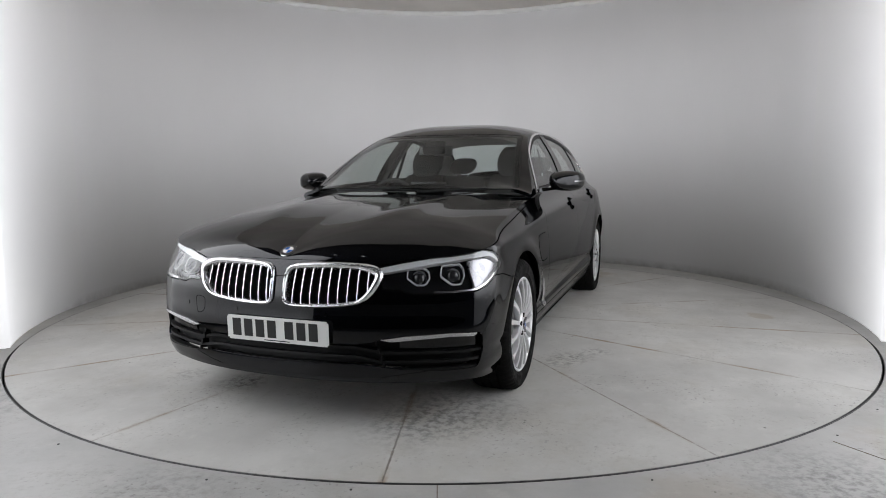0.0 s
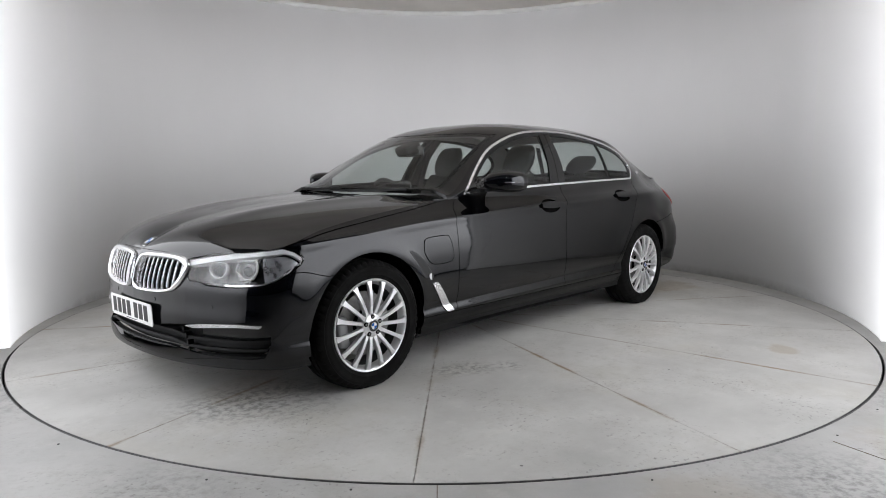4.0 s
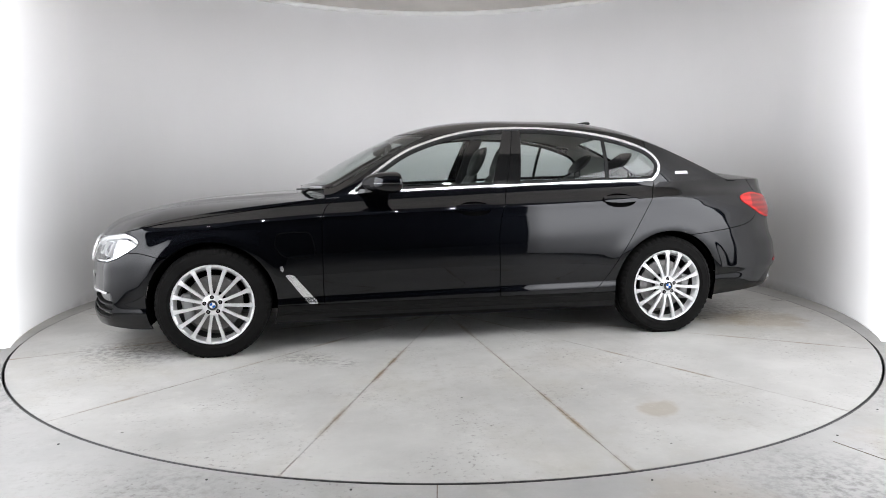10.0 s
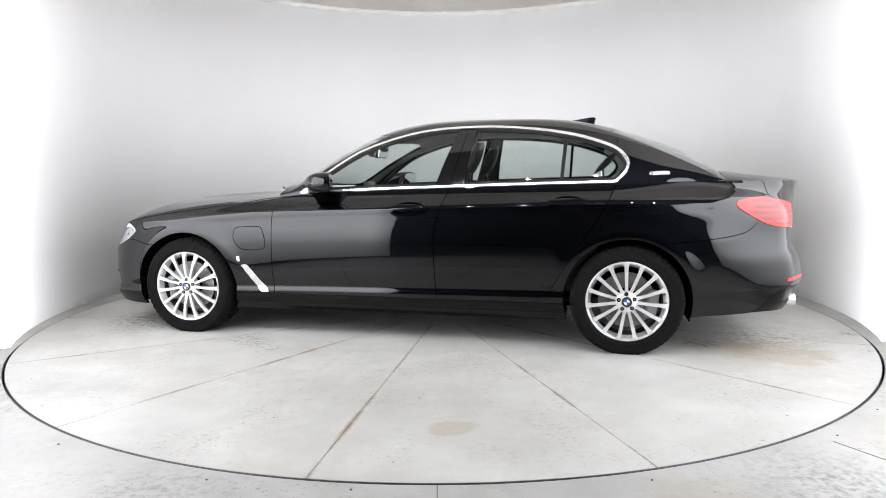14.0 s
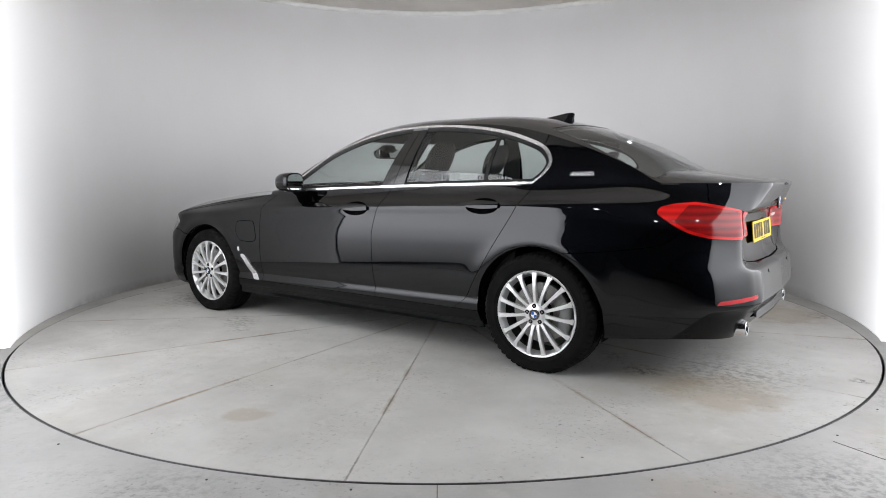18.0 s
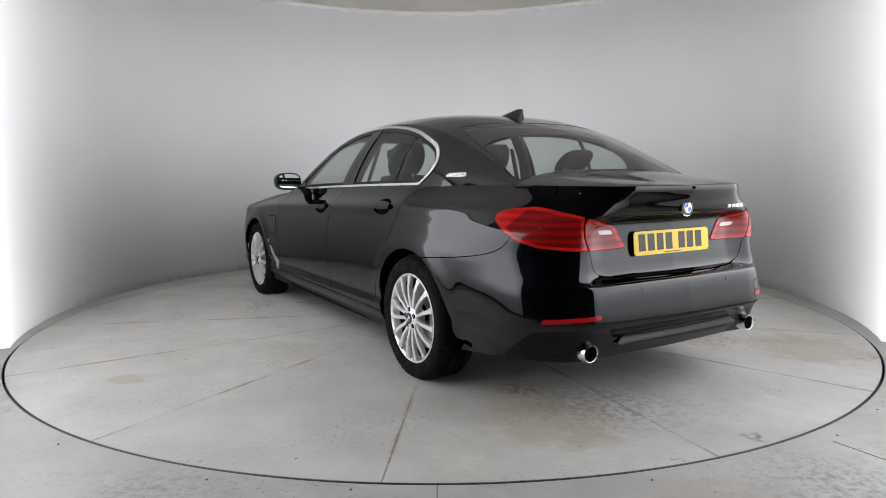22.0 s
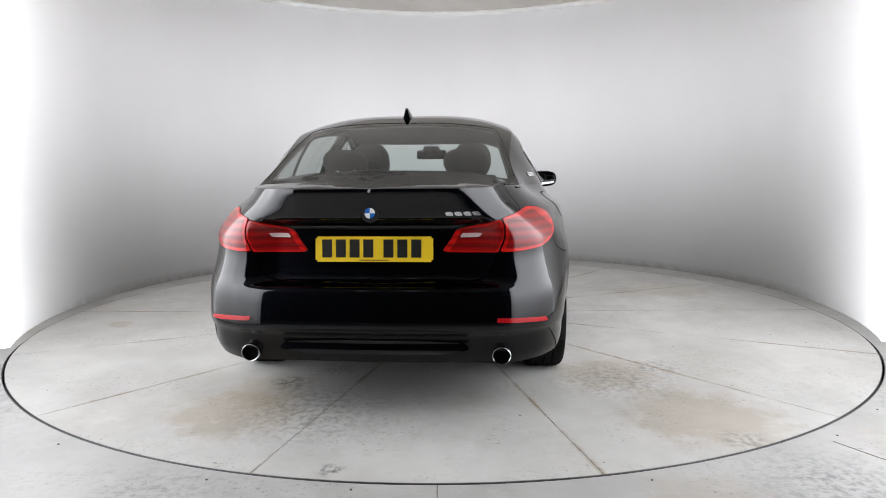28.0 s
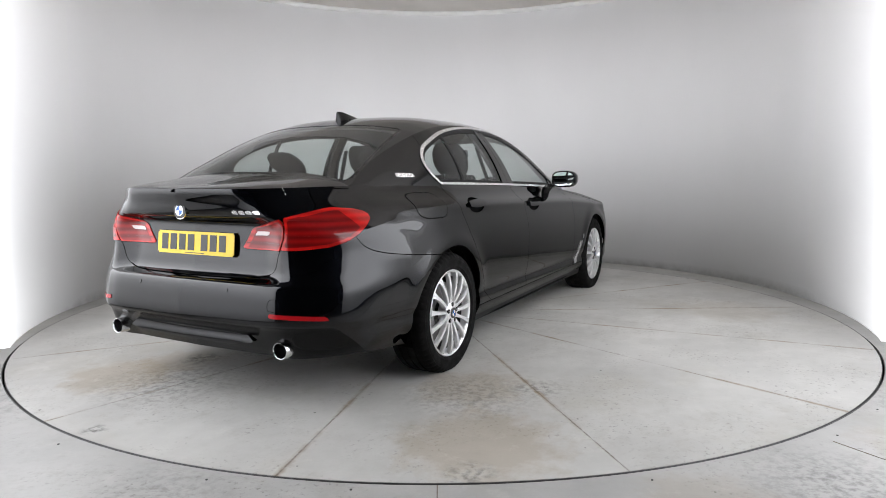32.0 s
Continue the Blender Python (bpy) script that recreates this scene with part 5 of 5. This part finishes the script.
plate("rear_plate", -2.441, 0.770, 6, M_PLATE_Y, -1)
P, N = nearest(TUB, y=0.0, z=0.943, x=-2.5)
roundel("boot_badge", 0.041, P - Vector((0.002, 0, 0)), (-1, 0, 0.05), car)
for k in range(4):
    a = 5.515 + k * 0.047
    w = np.array([(a, 0.921), (a, 0.938), (a + 0.04, 0.938), (a + 0.04, 0.921)])
    shell("boot_letter", mirrored(cut(TUB, sz(w))), M_SATIN, car, 0.004, 0.005, "plain silver bar of the boot lettering")
# a black sheet puts the shade into the joint below the boot lid
whole("boot_shadow", cut(TUB, lambda V: S(V) - 5.60, lambda V: Z(V) - 0.60, lambda V: 0.64 - Z(V)), M_GAP, lift=-0.012, depth=0, label="black sheet standing for the shade in the joint under the boot lid")
for sy in (1, -1):
    bm = lathe_bm([(0.05, 0.034), (0.002, 0.034), (-0.002, 0.0355), (-0.003, 0.037), (0.0, 0.039), (0.02, 0.040), (0.16, 0.040)], 40, "X")
    bmesh.ops.transform(bm, matrix=Matrix.Translation((-2.487, 0.557 * sy, 0.312)) @ Matrix.Diagonal((1, 1.06, 1, 1)), verts=bm.verts)
    e = part("tailpipe", bm, M_CHROME, car, "round chrome tailpipe", smooth=True)
    part("bore", cyl_bm(0.0365, 0.02, (-2.452, 0.557 * sy, 0.312), "X"), M_GAP, e)
    P, N = nearest(TUB, y=0.29, z=0.576, x=-2.54)
    disc("parking_sensor", 0.009, Vector((P[0], P[1] * sy, P[2])), (N[0], N[1] * sy, N[2]), M_GLOSSBLACK, car, 0.004, 18, 0)
eye = [(5.50, 0.50), (5.50, 0.545), (5.545, 0.545), (5.55, 0.50)]
eye = smooth_line(eye, 4, True)
shell("tow_cover_seam", mirrored(cut(finer(TUB, lambda V: inside(eye, S(V), Z(V)) > -0.02, 6), sz(eye), lambda V: 0.0018 - inside(eye, S(V), Z(V)))), M_GAP, car, 0.0006, 0, "thin seam of the towing eye cover")

# ---------------------------------------------------------------- wheels
def spoke_bm():
    """One slim spoke along a radius: a flat face with a bevelled back, flaring into the rim."""
    bm = bmesh.new()
    rings = []
    for k in range(9):
        t = k / 8
        r = 0.052 + t * 0.178
        w = 0.0086 + 0.0038 * t + 0.007 * max(0, 0.16 - t) / 0.16 + 0.007 * max(0, t - 0.86) / 0.14
        y = 0.004 + 0.016 * math.sin(t * math.pi * 0.80) - 0.006 * t
        d = 0.034 - 0.012 * t
        ring = [(-w * 0.55, y - d), (-w, y - 0.007), (-w * 0.80, y), (w * 0.80, y), (w, y - 0.007), (w * 0.55, y - d)]
        rings.append([bm.verts.new((u, v, r)) for u, v in ring])
    for p, q in zip(rings, rings[1:]):
        for i in range(6):
            bm.faces.new((p[i], p[(i + 1) % 6], q[(i + 1) % 6], q[i]))
    bm.faces.new(rings[0][::-1])
    bm.faces.new(rings[-1])
    return bm


def tyre_bm():
    """A tyre with tread grooves and shoulder blocks; its outer side is towards +y."""
    R, W = 0.338, 0.2
    prof = [(0.0, 0.238), (0.004, 0.246), (0.010, 0.258), (0.0125, 0.262), (0.0115, 0.265), (0.014, 0.284), (0.0145, 0.298), (0.012, 0.304), (0.013, 0.308), (0.006, 0.321), (-0.006, 0.331), (-0.020, 0.3355)]
    low = len(prof)
    for c in (-0.055, -0.10, -0.145):
        prof += [(c + 0.008, R), (c + 0.006, R - 0.007), (c - 0.006, R - 0.007), (c - 0.008, R)]
    prof += [(-W + 0.020, 0.3355), (-W + 0.008, 0.331), (-W - 0.004, 0.322), (-W - 0.012, 0.30), (-W - 0.012, 0.27), (-W, 0.240)]
    seg = 216
    bm = lathe_bm(prof, seg, "Y")
    bm.verts.ensure_lookup_table()
    n = len(prof)
    # blocks of the tread shoulder
    for k in (low - 3, low - 2, low - 1, n - 6, n - 5, n - 4):
        for i in range(seg):
            if i % 4 == 0:
                v = bm.verts[k * seg + i]
                r = math.hypot(v.co.x, v.co.z)
                s = (r - (0.004 if k in (low - 1, n - 6) else 0.008)) / r
                v.co.x, v.co.z = v.co.x * s, v.co.z * s
    # the tread lies flat where it carries the car
    for v in bm.verts:
        v.co.z = max(v.co.z, -AXZ + 0.0006)
    return bm


def wheel(at, side, turn):
    """Wheel whose outer face looks along +y; side -1 turns it round."""
    barrel = lathe_bm([(-0.19, 0.240), (-0.185, 0.220), (-0.06, 0.204), (-0.035, 0.212), (-0.022, 0.219), (-0.010, 0.223), (-0.004, 0.226), (0.004, 0.233), (0.0055, 0.239), (0.002, 0.2425), (-0.008, 0.2425)], 96, "Y")
    w = part("wheel", barrel, M_ALLOY, car, "silver fifteen-spoke alloy wheel with black tyre", smooth=True)
    w.location = Vector(at) + CAR_AT
    w.rotation_euler = (0, 0, 0 if side > 0 else math.pi)
    part("tyre", tyre_bm(), M_RUBBER, w, "black tyre with grooved tread", smooth=True, sharp=30)
    first = None
    for k in range(15):
        if first is None:
            first = part("spoke", spoke_bm(), M_ALLOY, w, smooth=True, sharp=50)
            sp = first
        else:
            sp = new("spoke", first.data)
            sp.parent = w
        sp.rotation_euler = (0, turn + 2 * math.pi * k / 15, 0)
    hub = lathe_bm([(-0.05, 0.060), (-0.004, 0.063), (0.003, 0.063), (0.009, 0.058), (0.0118, 0.050), (0.0122, 0.040), (0.015, 0.035), (0.011, 0.033), (0.011, 0.0005)], 60, "Y")
    part("hub", hub, M_ALLOY, w, smooth=True)
    part("barrel_inside", lathe_bm([(-0.185, 0.219), (-0.06, 0.203), (-0.036, 0.211)], 72, "Y"), M_BARREL, w, smooth=True)
    cap = roundel("hub_cap", 0.031, (0, 0.0135, 0), (0, 1, 0), w)
    # fold the badge's pieces into the cap so that the parts stay one level deep
    pieces = list(cap.children)
    for k in range(5):
        a = turn + math.pi / 15 + 2 * math.pi * k / 5
        # a black disc proud of the hub stands for the shade in each hole
        part("bolt_hole", cyl_bm(0.0122, 0.014, (0.0475 * math.cos(a), 0.0068, 0.0475 * math.sin(a)), "Y", 20), M_GAP, w)
        part("bolt", cyl_bm(0.0062, 0.014, (0.0475 * math.cos(a), 0.0074, 0.0475 * math.sin(a)), "Y", 6), M_IRON, w)
    for q in pieces:
        q.parent = w
    part("valve", cyl_bm(0.004, 0.02, (0.21 * math.cos(turn + 2.3), -0.012, 0.21 * math.sin(turn + 2.3)), "Y", 10), M_INK, w)
    part("tyre_lettering", lathe_bm([(0.0142, 0.292), (0.0150, 0.294), (0.0142, 0.296)], 96, "Y"), M_RUBBER, w)
    b = part("brake_disc", lathe_bm([(-0.062, 0.075), (-0.062, 0.168), (-0.09, 0.168), (-0.09, 0.075)], 64, "Y", True), M_IRON, car, "grey iron brake disc", smooth=True)
    b.location, b.rotation_euler = w.location, w.rotation_euler
    lead = 1 if (at[0] < 0) == (side > 0) else -1
    c = part("brake_caliper", box_bm((0.070, 0.075, 0.17), (-lead * 0.150, -0.073, -0.02), 0.02, 3, turn=(0, -lead * 8, 0)), M_CALIPER, car, "grey brake caliper", smooth=True)
    c.location, c.rotation_euler = w.location, w.rotation_euler
    return w


for x, y, z, turn in ((AXF, 0.898, AXZ, 0.06), (AXR, 0.898, AXZ, 0.03)):
    for sy in (1, -1):
        wheel((x, y * sy, z), sy, turn + (0.11 if sy < 0 else 0))

# wheel housings and underside
for x in (AXF, AXR):
    for sy in (1, -1):
        v, f = [], []
        seg = 28
        for i in range(seg + 1):
            a = math.radians(-18) + math.radians(216) * i / seg
            for yy in (0.885 if x > 0 else 0.866, 0.60):
                r = ARCH_R + 0.002 if yy > 0.8 else ARCH_R
                v.append((x + r * math.cos(a), yy * sy, AXZ + r * math.sin(a)))
        for i in range(seg):
            f.append((2 * i, 2 * i + 1, 2 * i + 3, 2 * i + 2))
        mesh_object("wheel_liner", v, f, M_GAP, car, label="black wheel-arch liner")
part("underbody", join_bm(box_bm((4.0, 1.22, 0.06), (-0.05, 0, 0.27), 0.02), box_bm((2.15, 1.72, 0.08), (0, 0, 0.225), 0.02)), M_GAP, car, "black underbody")
for sy in (1, -1):
    part("arch_wall", box_bm((0.80, 0.02, 0.5), (AXF, 0.60 * sy, 0.48)), M_GAP, car)
    part("arch_wall", box_bm((0.80, 0.02, 0.5), (AXR, 0.60 * sy, 0.48)), M_GAP, car)


# ---------------------------------------------------------------- door mirrors, aerial, wipers
def blob(name, rings, mat, parent, label="", closed=True, sharp=60):
    """A rounded solid from rings of points, capped at both ends."""
    bm = bmesh.new()
    rr = [[bm.verts.new(p) for p in ring] for ring in rings]
    for p, q in zip(rr, rr[1:]):
        for i in range(len(p)):
            bm.faces.new((p[i], p[(i + 1) % len(p)], q[(i + 1) % len(p)], q[i]))
    bm.faces.new(rr[0][::-1])
    bm.faces.new(rr[-1])
    return part(name, bm, mat, parent, label, smooth=True, sharp=sharp)


def super_ring(x, cy, cz, a, b, e=2.6, n=28, skew=0.0):
    out = []
    for i in range(n):
        w = 2 * math.pi * i / n
        c, s = math.cos(w), math.sin(w)
        u, v = math.copysign(abs(c) ** (2 / e), c), math.copysign(abs(s) ** (2 / e), s)
        out.append((x + skew * u, cy + a * u, cz + b * v))
    return out


for sy in (1, -1):
    prof = [(0.545, 0.35), (0.535, 0.55), (0.51, 0.78), (0.47, 0.94), (0.42, 1.0), (0.385, 1.0), (0.372, 0.96)]
    rings = [super_ring(x, (0.945 - 0.01 * (1 - k)) * sy, 1.042 - 0.006 * (1 - k), 0.108 * k * sy, 0.066 * k, 2.8, skew=-0.028) for x, k in prof]
    mshell = blob("door_mirror", rings, M_PAINT, car, "gloss black door mirror")
    blob("mirror_glass", [super_ring(x, 0.945 * sy, 1.042, 0.094 * sy, 0.054, 2.8, skew=-0.028) for x in (0.374, 0.368)], M_MIRROR, mshell, "mirror glass")
    blob("indicator", [super_ring(x, 0.944 * sy, 1.040, (0.1095 * k) * sy, 0.0035, 3, skew=-0.028) for x, k in ((0.53, 0.60), (0.508, 0.80), (0.47, 0.955), (0.41, 1.012), (0.39, 1.012))], M_SATIN, mshell, "thin pale indicator strip")
    blob("mirror_foot", [[(0.60, 0.80 * sy, 0.972), (0.42, 0.80 * sy, 0.978), (0.42, 0.80 * sy, 1.0), (0.58, 0.80 * sy, 1.0)],
                         [(0.52, 0.86 * sy, 0.982), (0.42, 0.86 * sy, 0.982), (0.42, 0.86 * sy, 1.0), (0.51, 0.86 * sy, 1.0)],
                         [(0.50, 0.92 * sy, 0.99), (0.42, 0.92 * sy, 0.99), (0.42, 0.92 * sy, 1.01), (0.49, 0.92 * sy, 1.01)]], M_GLOSSBLACK, mshell, "gloss black mirror foot")
fin = []
for x, w, h in ((-1.055, 0.002, 0.003), (-1.09, 0.018, 0.010), (-1.14, 0.027, 0.024), (-1.19, 0.031, 0.040), (-1.235, 0.030, 0.055), (-1.262, 0.026, 0.060), (-1.275, 0.022, 0.052), (-1.268, 0.020, 0.002)):
    z0 = float(roof_z(x)) - 0.004
    fin.append([(x, w, z0), (x, w * 0.62, z0 + h * 0.55), (x - h * 0.18, w * 0.26, z0 + h), (x - h * 0.18, -w * 0.26, z0 + h), (x, -w * 0.62, z0 + h * 0.55), (x, -w, z0)])
blob("roof_aerial", fin, M_PAINT, car, "gloss black shark-fin roof aerial", sharp=40)
for y0, y1 in ((0.55, 0.12), (0.0, -0.45)):
    v0, v1 = Vector((0.955 - 0.06 * (y0 > 0.3), y0, 0)), Vector((0.985 - 0.03 * (y1 < 0), y1, 0))
    for v in (v0, v1):
        i = int(np.argmin((GH_V[:, 0] - v.x) ** 2 + (GH_V[:, 1] - abs(v.y)) ** 2 + 10 * (GH_V[:, 6] > 1)))
        v.z = GH_V[i, 2] - 0.003
    dd = v1 - v0
    bm = box_bm((dd.length, 0.012, 0.014), bevel=0.003)
    bmesh.ops.transform(bm, matrix=Matrix.Translation((v0 + v1) / 2) @ dd.to_track_quat("X", "Z").to_matrix().to_4x4(), verts=bm.verts)
    part("wiper", bm, M_BLACK, car, "black windscreen wiper")
whole("scuttle", cut(HOUSE, lambda V: X(V) - 0.795, lambda V: 0.985 - V[:, 6], lambda V: -in_ws(V) - 0.001, lambda V: 0.968 - 0.35 * Y(V) ** 2 - X(V)), M_BLACK, lift=-0.010, depth=0.01, label="black plastic scuttle below the windscreen")

# ---------------------------------------------------------------- cabin
cabin_floor = part("cabin_floor", box_bm((2.7, 1.5, 0.03), (-0.45, 0, 0.30)), M_SHELF, car)
for sy in (1, -1):
    for nm, x0, x1 in (("door_card", 0.80, -0.30), ("door_card", -0.34, -1.30)):
        part(nm, box_bm((x0 - x1, 0.05, 0.60), ((x0 + x1) / 2, 0.775 * sy, 0.66), 0.015), M_TRIMDARK, car, "black inner door trim", smooth=True)
whole("headlining", cut(HOUSE, lambda V: 0.99 - V[:, 6], lambda V: 0.16 - X(V), lambda V: X(V) + 1.40), M_LINING, lift=-0.035, depth=0, label="pale grey headlining")
whole("pillar_trim", cut(HOUSE, lambda V: -in_ws(V) + 0.02, lambda V: X(V) - 0.05, lambda V: 1.0 - V[:, 6], lambda V: 0.72 - X(V)), M_LINING, lift=-0.024, depth=0, label="grey windscreen pillar trim")
whole("rear_pillar_trim", cut(HOUSE, lambda V: -in_rw(V) + 0.01, lambda V: -in_dlo(V) + 0.01, lambda V: -1.36 - X(V), lambda V: X(V) + 1.93), M_LINING, lift=-0.026, depth=0, label="grey rear pillar trim")
pair("centre_pillar_trim", cut(HOUSE, lambda V: 0.05 - np.abs(X(V) + 0.40 + (Z(V) - 1.0) * 0.24), lambda V: V[:, 6] - 1.0), M_TRIMDARK, lift=-0.04, depth=0.02)
part("parcel_shelf", box_bm((0.50, 1.16, 0.03), (-1.71, 0, 1.035), 0.008), M_SHELF, car, "black rear parcel shelf")
dash_rings = []
for y in np.linspace(-0.72, 0.72, 13):
    k = 1 - 0.25 * (abs(y) / 0.72) ** 4
    dash_rings.append([(0.92 - 0.12 * (abs(y) / 0.72) ** 2, y, 0.955), (0.60, y, 0.965 + 0.02 * (y < 0)), (0.44, y, 0.945 + 0.035 * max(0, 1 - abs(y + 0.37) / 0.22)), (0.36, y, 0.86), (0.40, y, 0.70), (0.48, y, 0.55), (0.9, y, 0.5)])
blob("dashboard", dash_rings, M_TRIMDARK, car, "black dashboard")
part("centre_screen", box_bm((0.015, 0.26, 0.105), (0.43, -0.02, 0.985), 0.006, turn=(0, 12, 0)), M_GLOSSBLACK, car, "wide dark dashboard screen", smooth=True)
part("centre_console", box_bm((1.0, 0.24, 0.28), (0.0, 0, 0.47), 0.03), M_TRIMDARK, car, smooth=True)


def seat(x, y, w, lean, head, name, label):
    def ring(cx, cz, hw, d, ang, n=24):
        c, s = math.cos(ang), math.sin(ang)
        out = []
        for i in range(n):
            a = 2 * math.pi * i / n
            u = math.copysign(abs(math.cos(a)) ** 0.6, math.cos(a)) * hw
            v = math.copysign(abs(math.sin(a)) ** 0.7, math.sin(a)) * d
            out.append((cx + v * c, y + u, cz + v * s))
        return out
    cush = [ring(x + 0.50 - t * 0.50, 0.50 - 0.04 * t, w * (0.92 + 0.08 * math.sin(t * 3.14)), 0.085, math.pi / 2) for t in np.linspace(0, 1, 6)]
    st = blob(name, cush, M_LEATHER, car, label)
    back = []
    for t in np.linspace(0, 1, 9):
        hw = w * (1.0 if t < 0.55 else 1.0 - 0.32 * ((t - 0.55) / 0.45) ** 1.3)
        d = 0.075 * (1 - 0.45 * t) * (1 if 0 < t < 1 else 0.6)
        back.append(ring(x - t * 0.62 * math.sin(lean), 0.50 + t * 0.62 * math.cos(lean), hw, d, -lean))
    blob("backrest", back, M_LEATHER, st)
    hx, hz = x - 0.74 * math.sin(lean), 0.50 + 0.74 * math.cos(lean)
    rest = [ring(hx - (t - 0.5) * 0.2 * math.sin(lean), hz + (t - 0.5) * head, 0.135 * (1 - 0.30 * abs(2 * t - 1) ** 2.5), 0.055 * (1 - 0.35 * abs(2 * t - 1) ** 3), -lean) for t in np.linspace(0, 1, 9)]
    blob("head_restraint", rest, M_LEATHER, st, "black leather head restraint")
    for dy in (-0.055, 0.055):
        part("post", cyl_bm(0.007, 0.14, (hx + 0.02, y + dy, hz - head * 0.55), "Z", 10), M_CHROME, st)
    return st


for sy in (1, -1):
    seat(-0.18, 0.37 * sy, 0.25, radians(22), 0.21, "front_seat", "black leather front seat with head restraint")
    seat(-1.02, 0.36 * sy, 0.31, radians(27), 0.12, "rear_seat", "black leather rear seat")
bm = bmesh.new()
ringv = []
for i in range(40):
    a = 2 * math.pi * i / 40
    ring = []
    for k in range(10):
        b = 2 * math.pi * k / 10
        r = 0.178 + 0.016 * math.cos(b)
        ring.append(bm.verts.new((0.016 * math.sin(b), r * math.cos(a), r * math.sin(a))))
    ringv.append(ring)
for i in range(40):
    p, q = ringv[i], ringv[(i + 1) % 40]
    for k in range(10):
        bm.faces.new((p[k], p[(k + 1) % 10], q[(k + 1) % 10], q[k]))
place = Matrix.Translation((0.20, -0.37, 0.885)) @ Matrix.Rotation(radians(24), 4, "Y")
bmesh.ops.transform(bm, matrix=place, verts=bm.verts)
sw = part("steering_wheel", bm, M_LEATHER, car, "black leather steering wheel", smooth=True)
for size, c in (((0.05, 0.14, 0.11), (0.02, 0, -0.01)), ((0.02, 0.34, 0.035), (0.01, 0, 0)), ((0.02, 0.04, 0.17), (0.01, 0, -0.09))):
    b = box_bm(size, c, 0.008)
    bmesh.ops.transform(b, matrix=place, verts=b.verts)
    part("wheel_boss" if size[1] == 0.14 else "wheel_spoke", b, M_TRIMDARK, sw, smooth=True)
part("rear_view_mirror", box_bm((0.035, 0.25, 0.075), (0.335, 0.0, 1.25), 0.015, 3, turn=(0, -8, 0)), M_GLOSSBLACK, car, "interior rear-view mirror", smooth=True)
part("mirror_face", box_bm((0.004, 0.235, 0.06), (0.316, 0.0, 1.25), turn=(0, -8, 0)), M_MIRROR, car, "mirror glass")
part("sensor_housing", box_bm((0.14, 0.14, 0.06), (0.36, 0, 1.272), 0.02, 3, turn=(0, 24, 0)), M_BLACK, car, "black sensor housing behind the windscreen", smooth=True)
for sy in (1, -1):
    part("seat_belt", box_bm((0.045, 0.006, 0.62), (-0.40, 0.66 * sy, 0.98), turn=(18 * sy, -6, 0)), M_TRIMDARK, car)


# ---------------------------------------------------------------- what moves
def motions():
    rows = [(float(t), pose(0, 0, 0, 0, 0, a)) for t, a in enumerate(HEADING)]
    walk(turntable, rows)
    walk(car, rows)


motions()
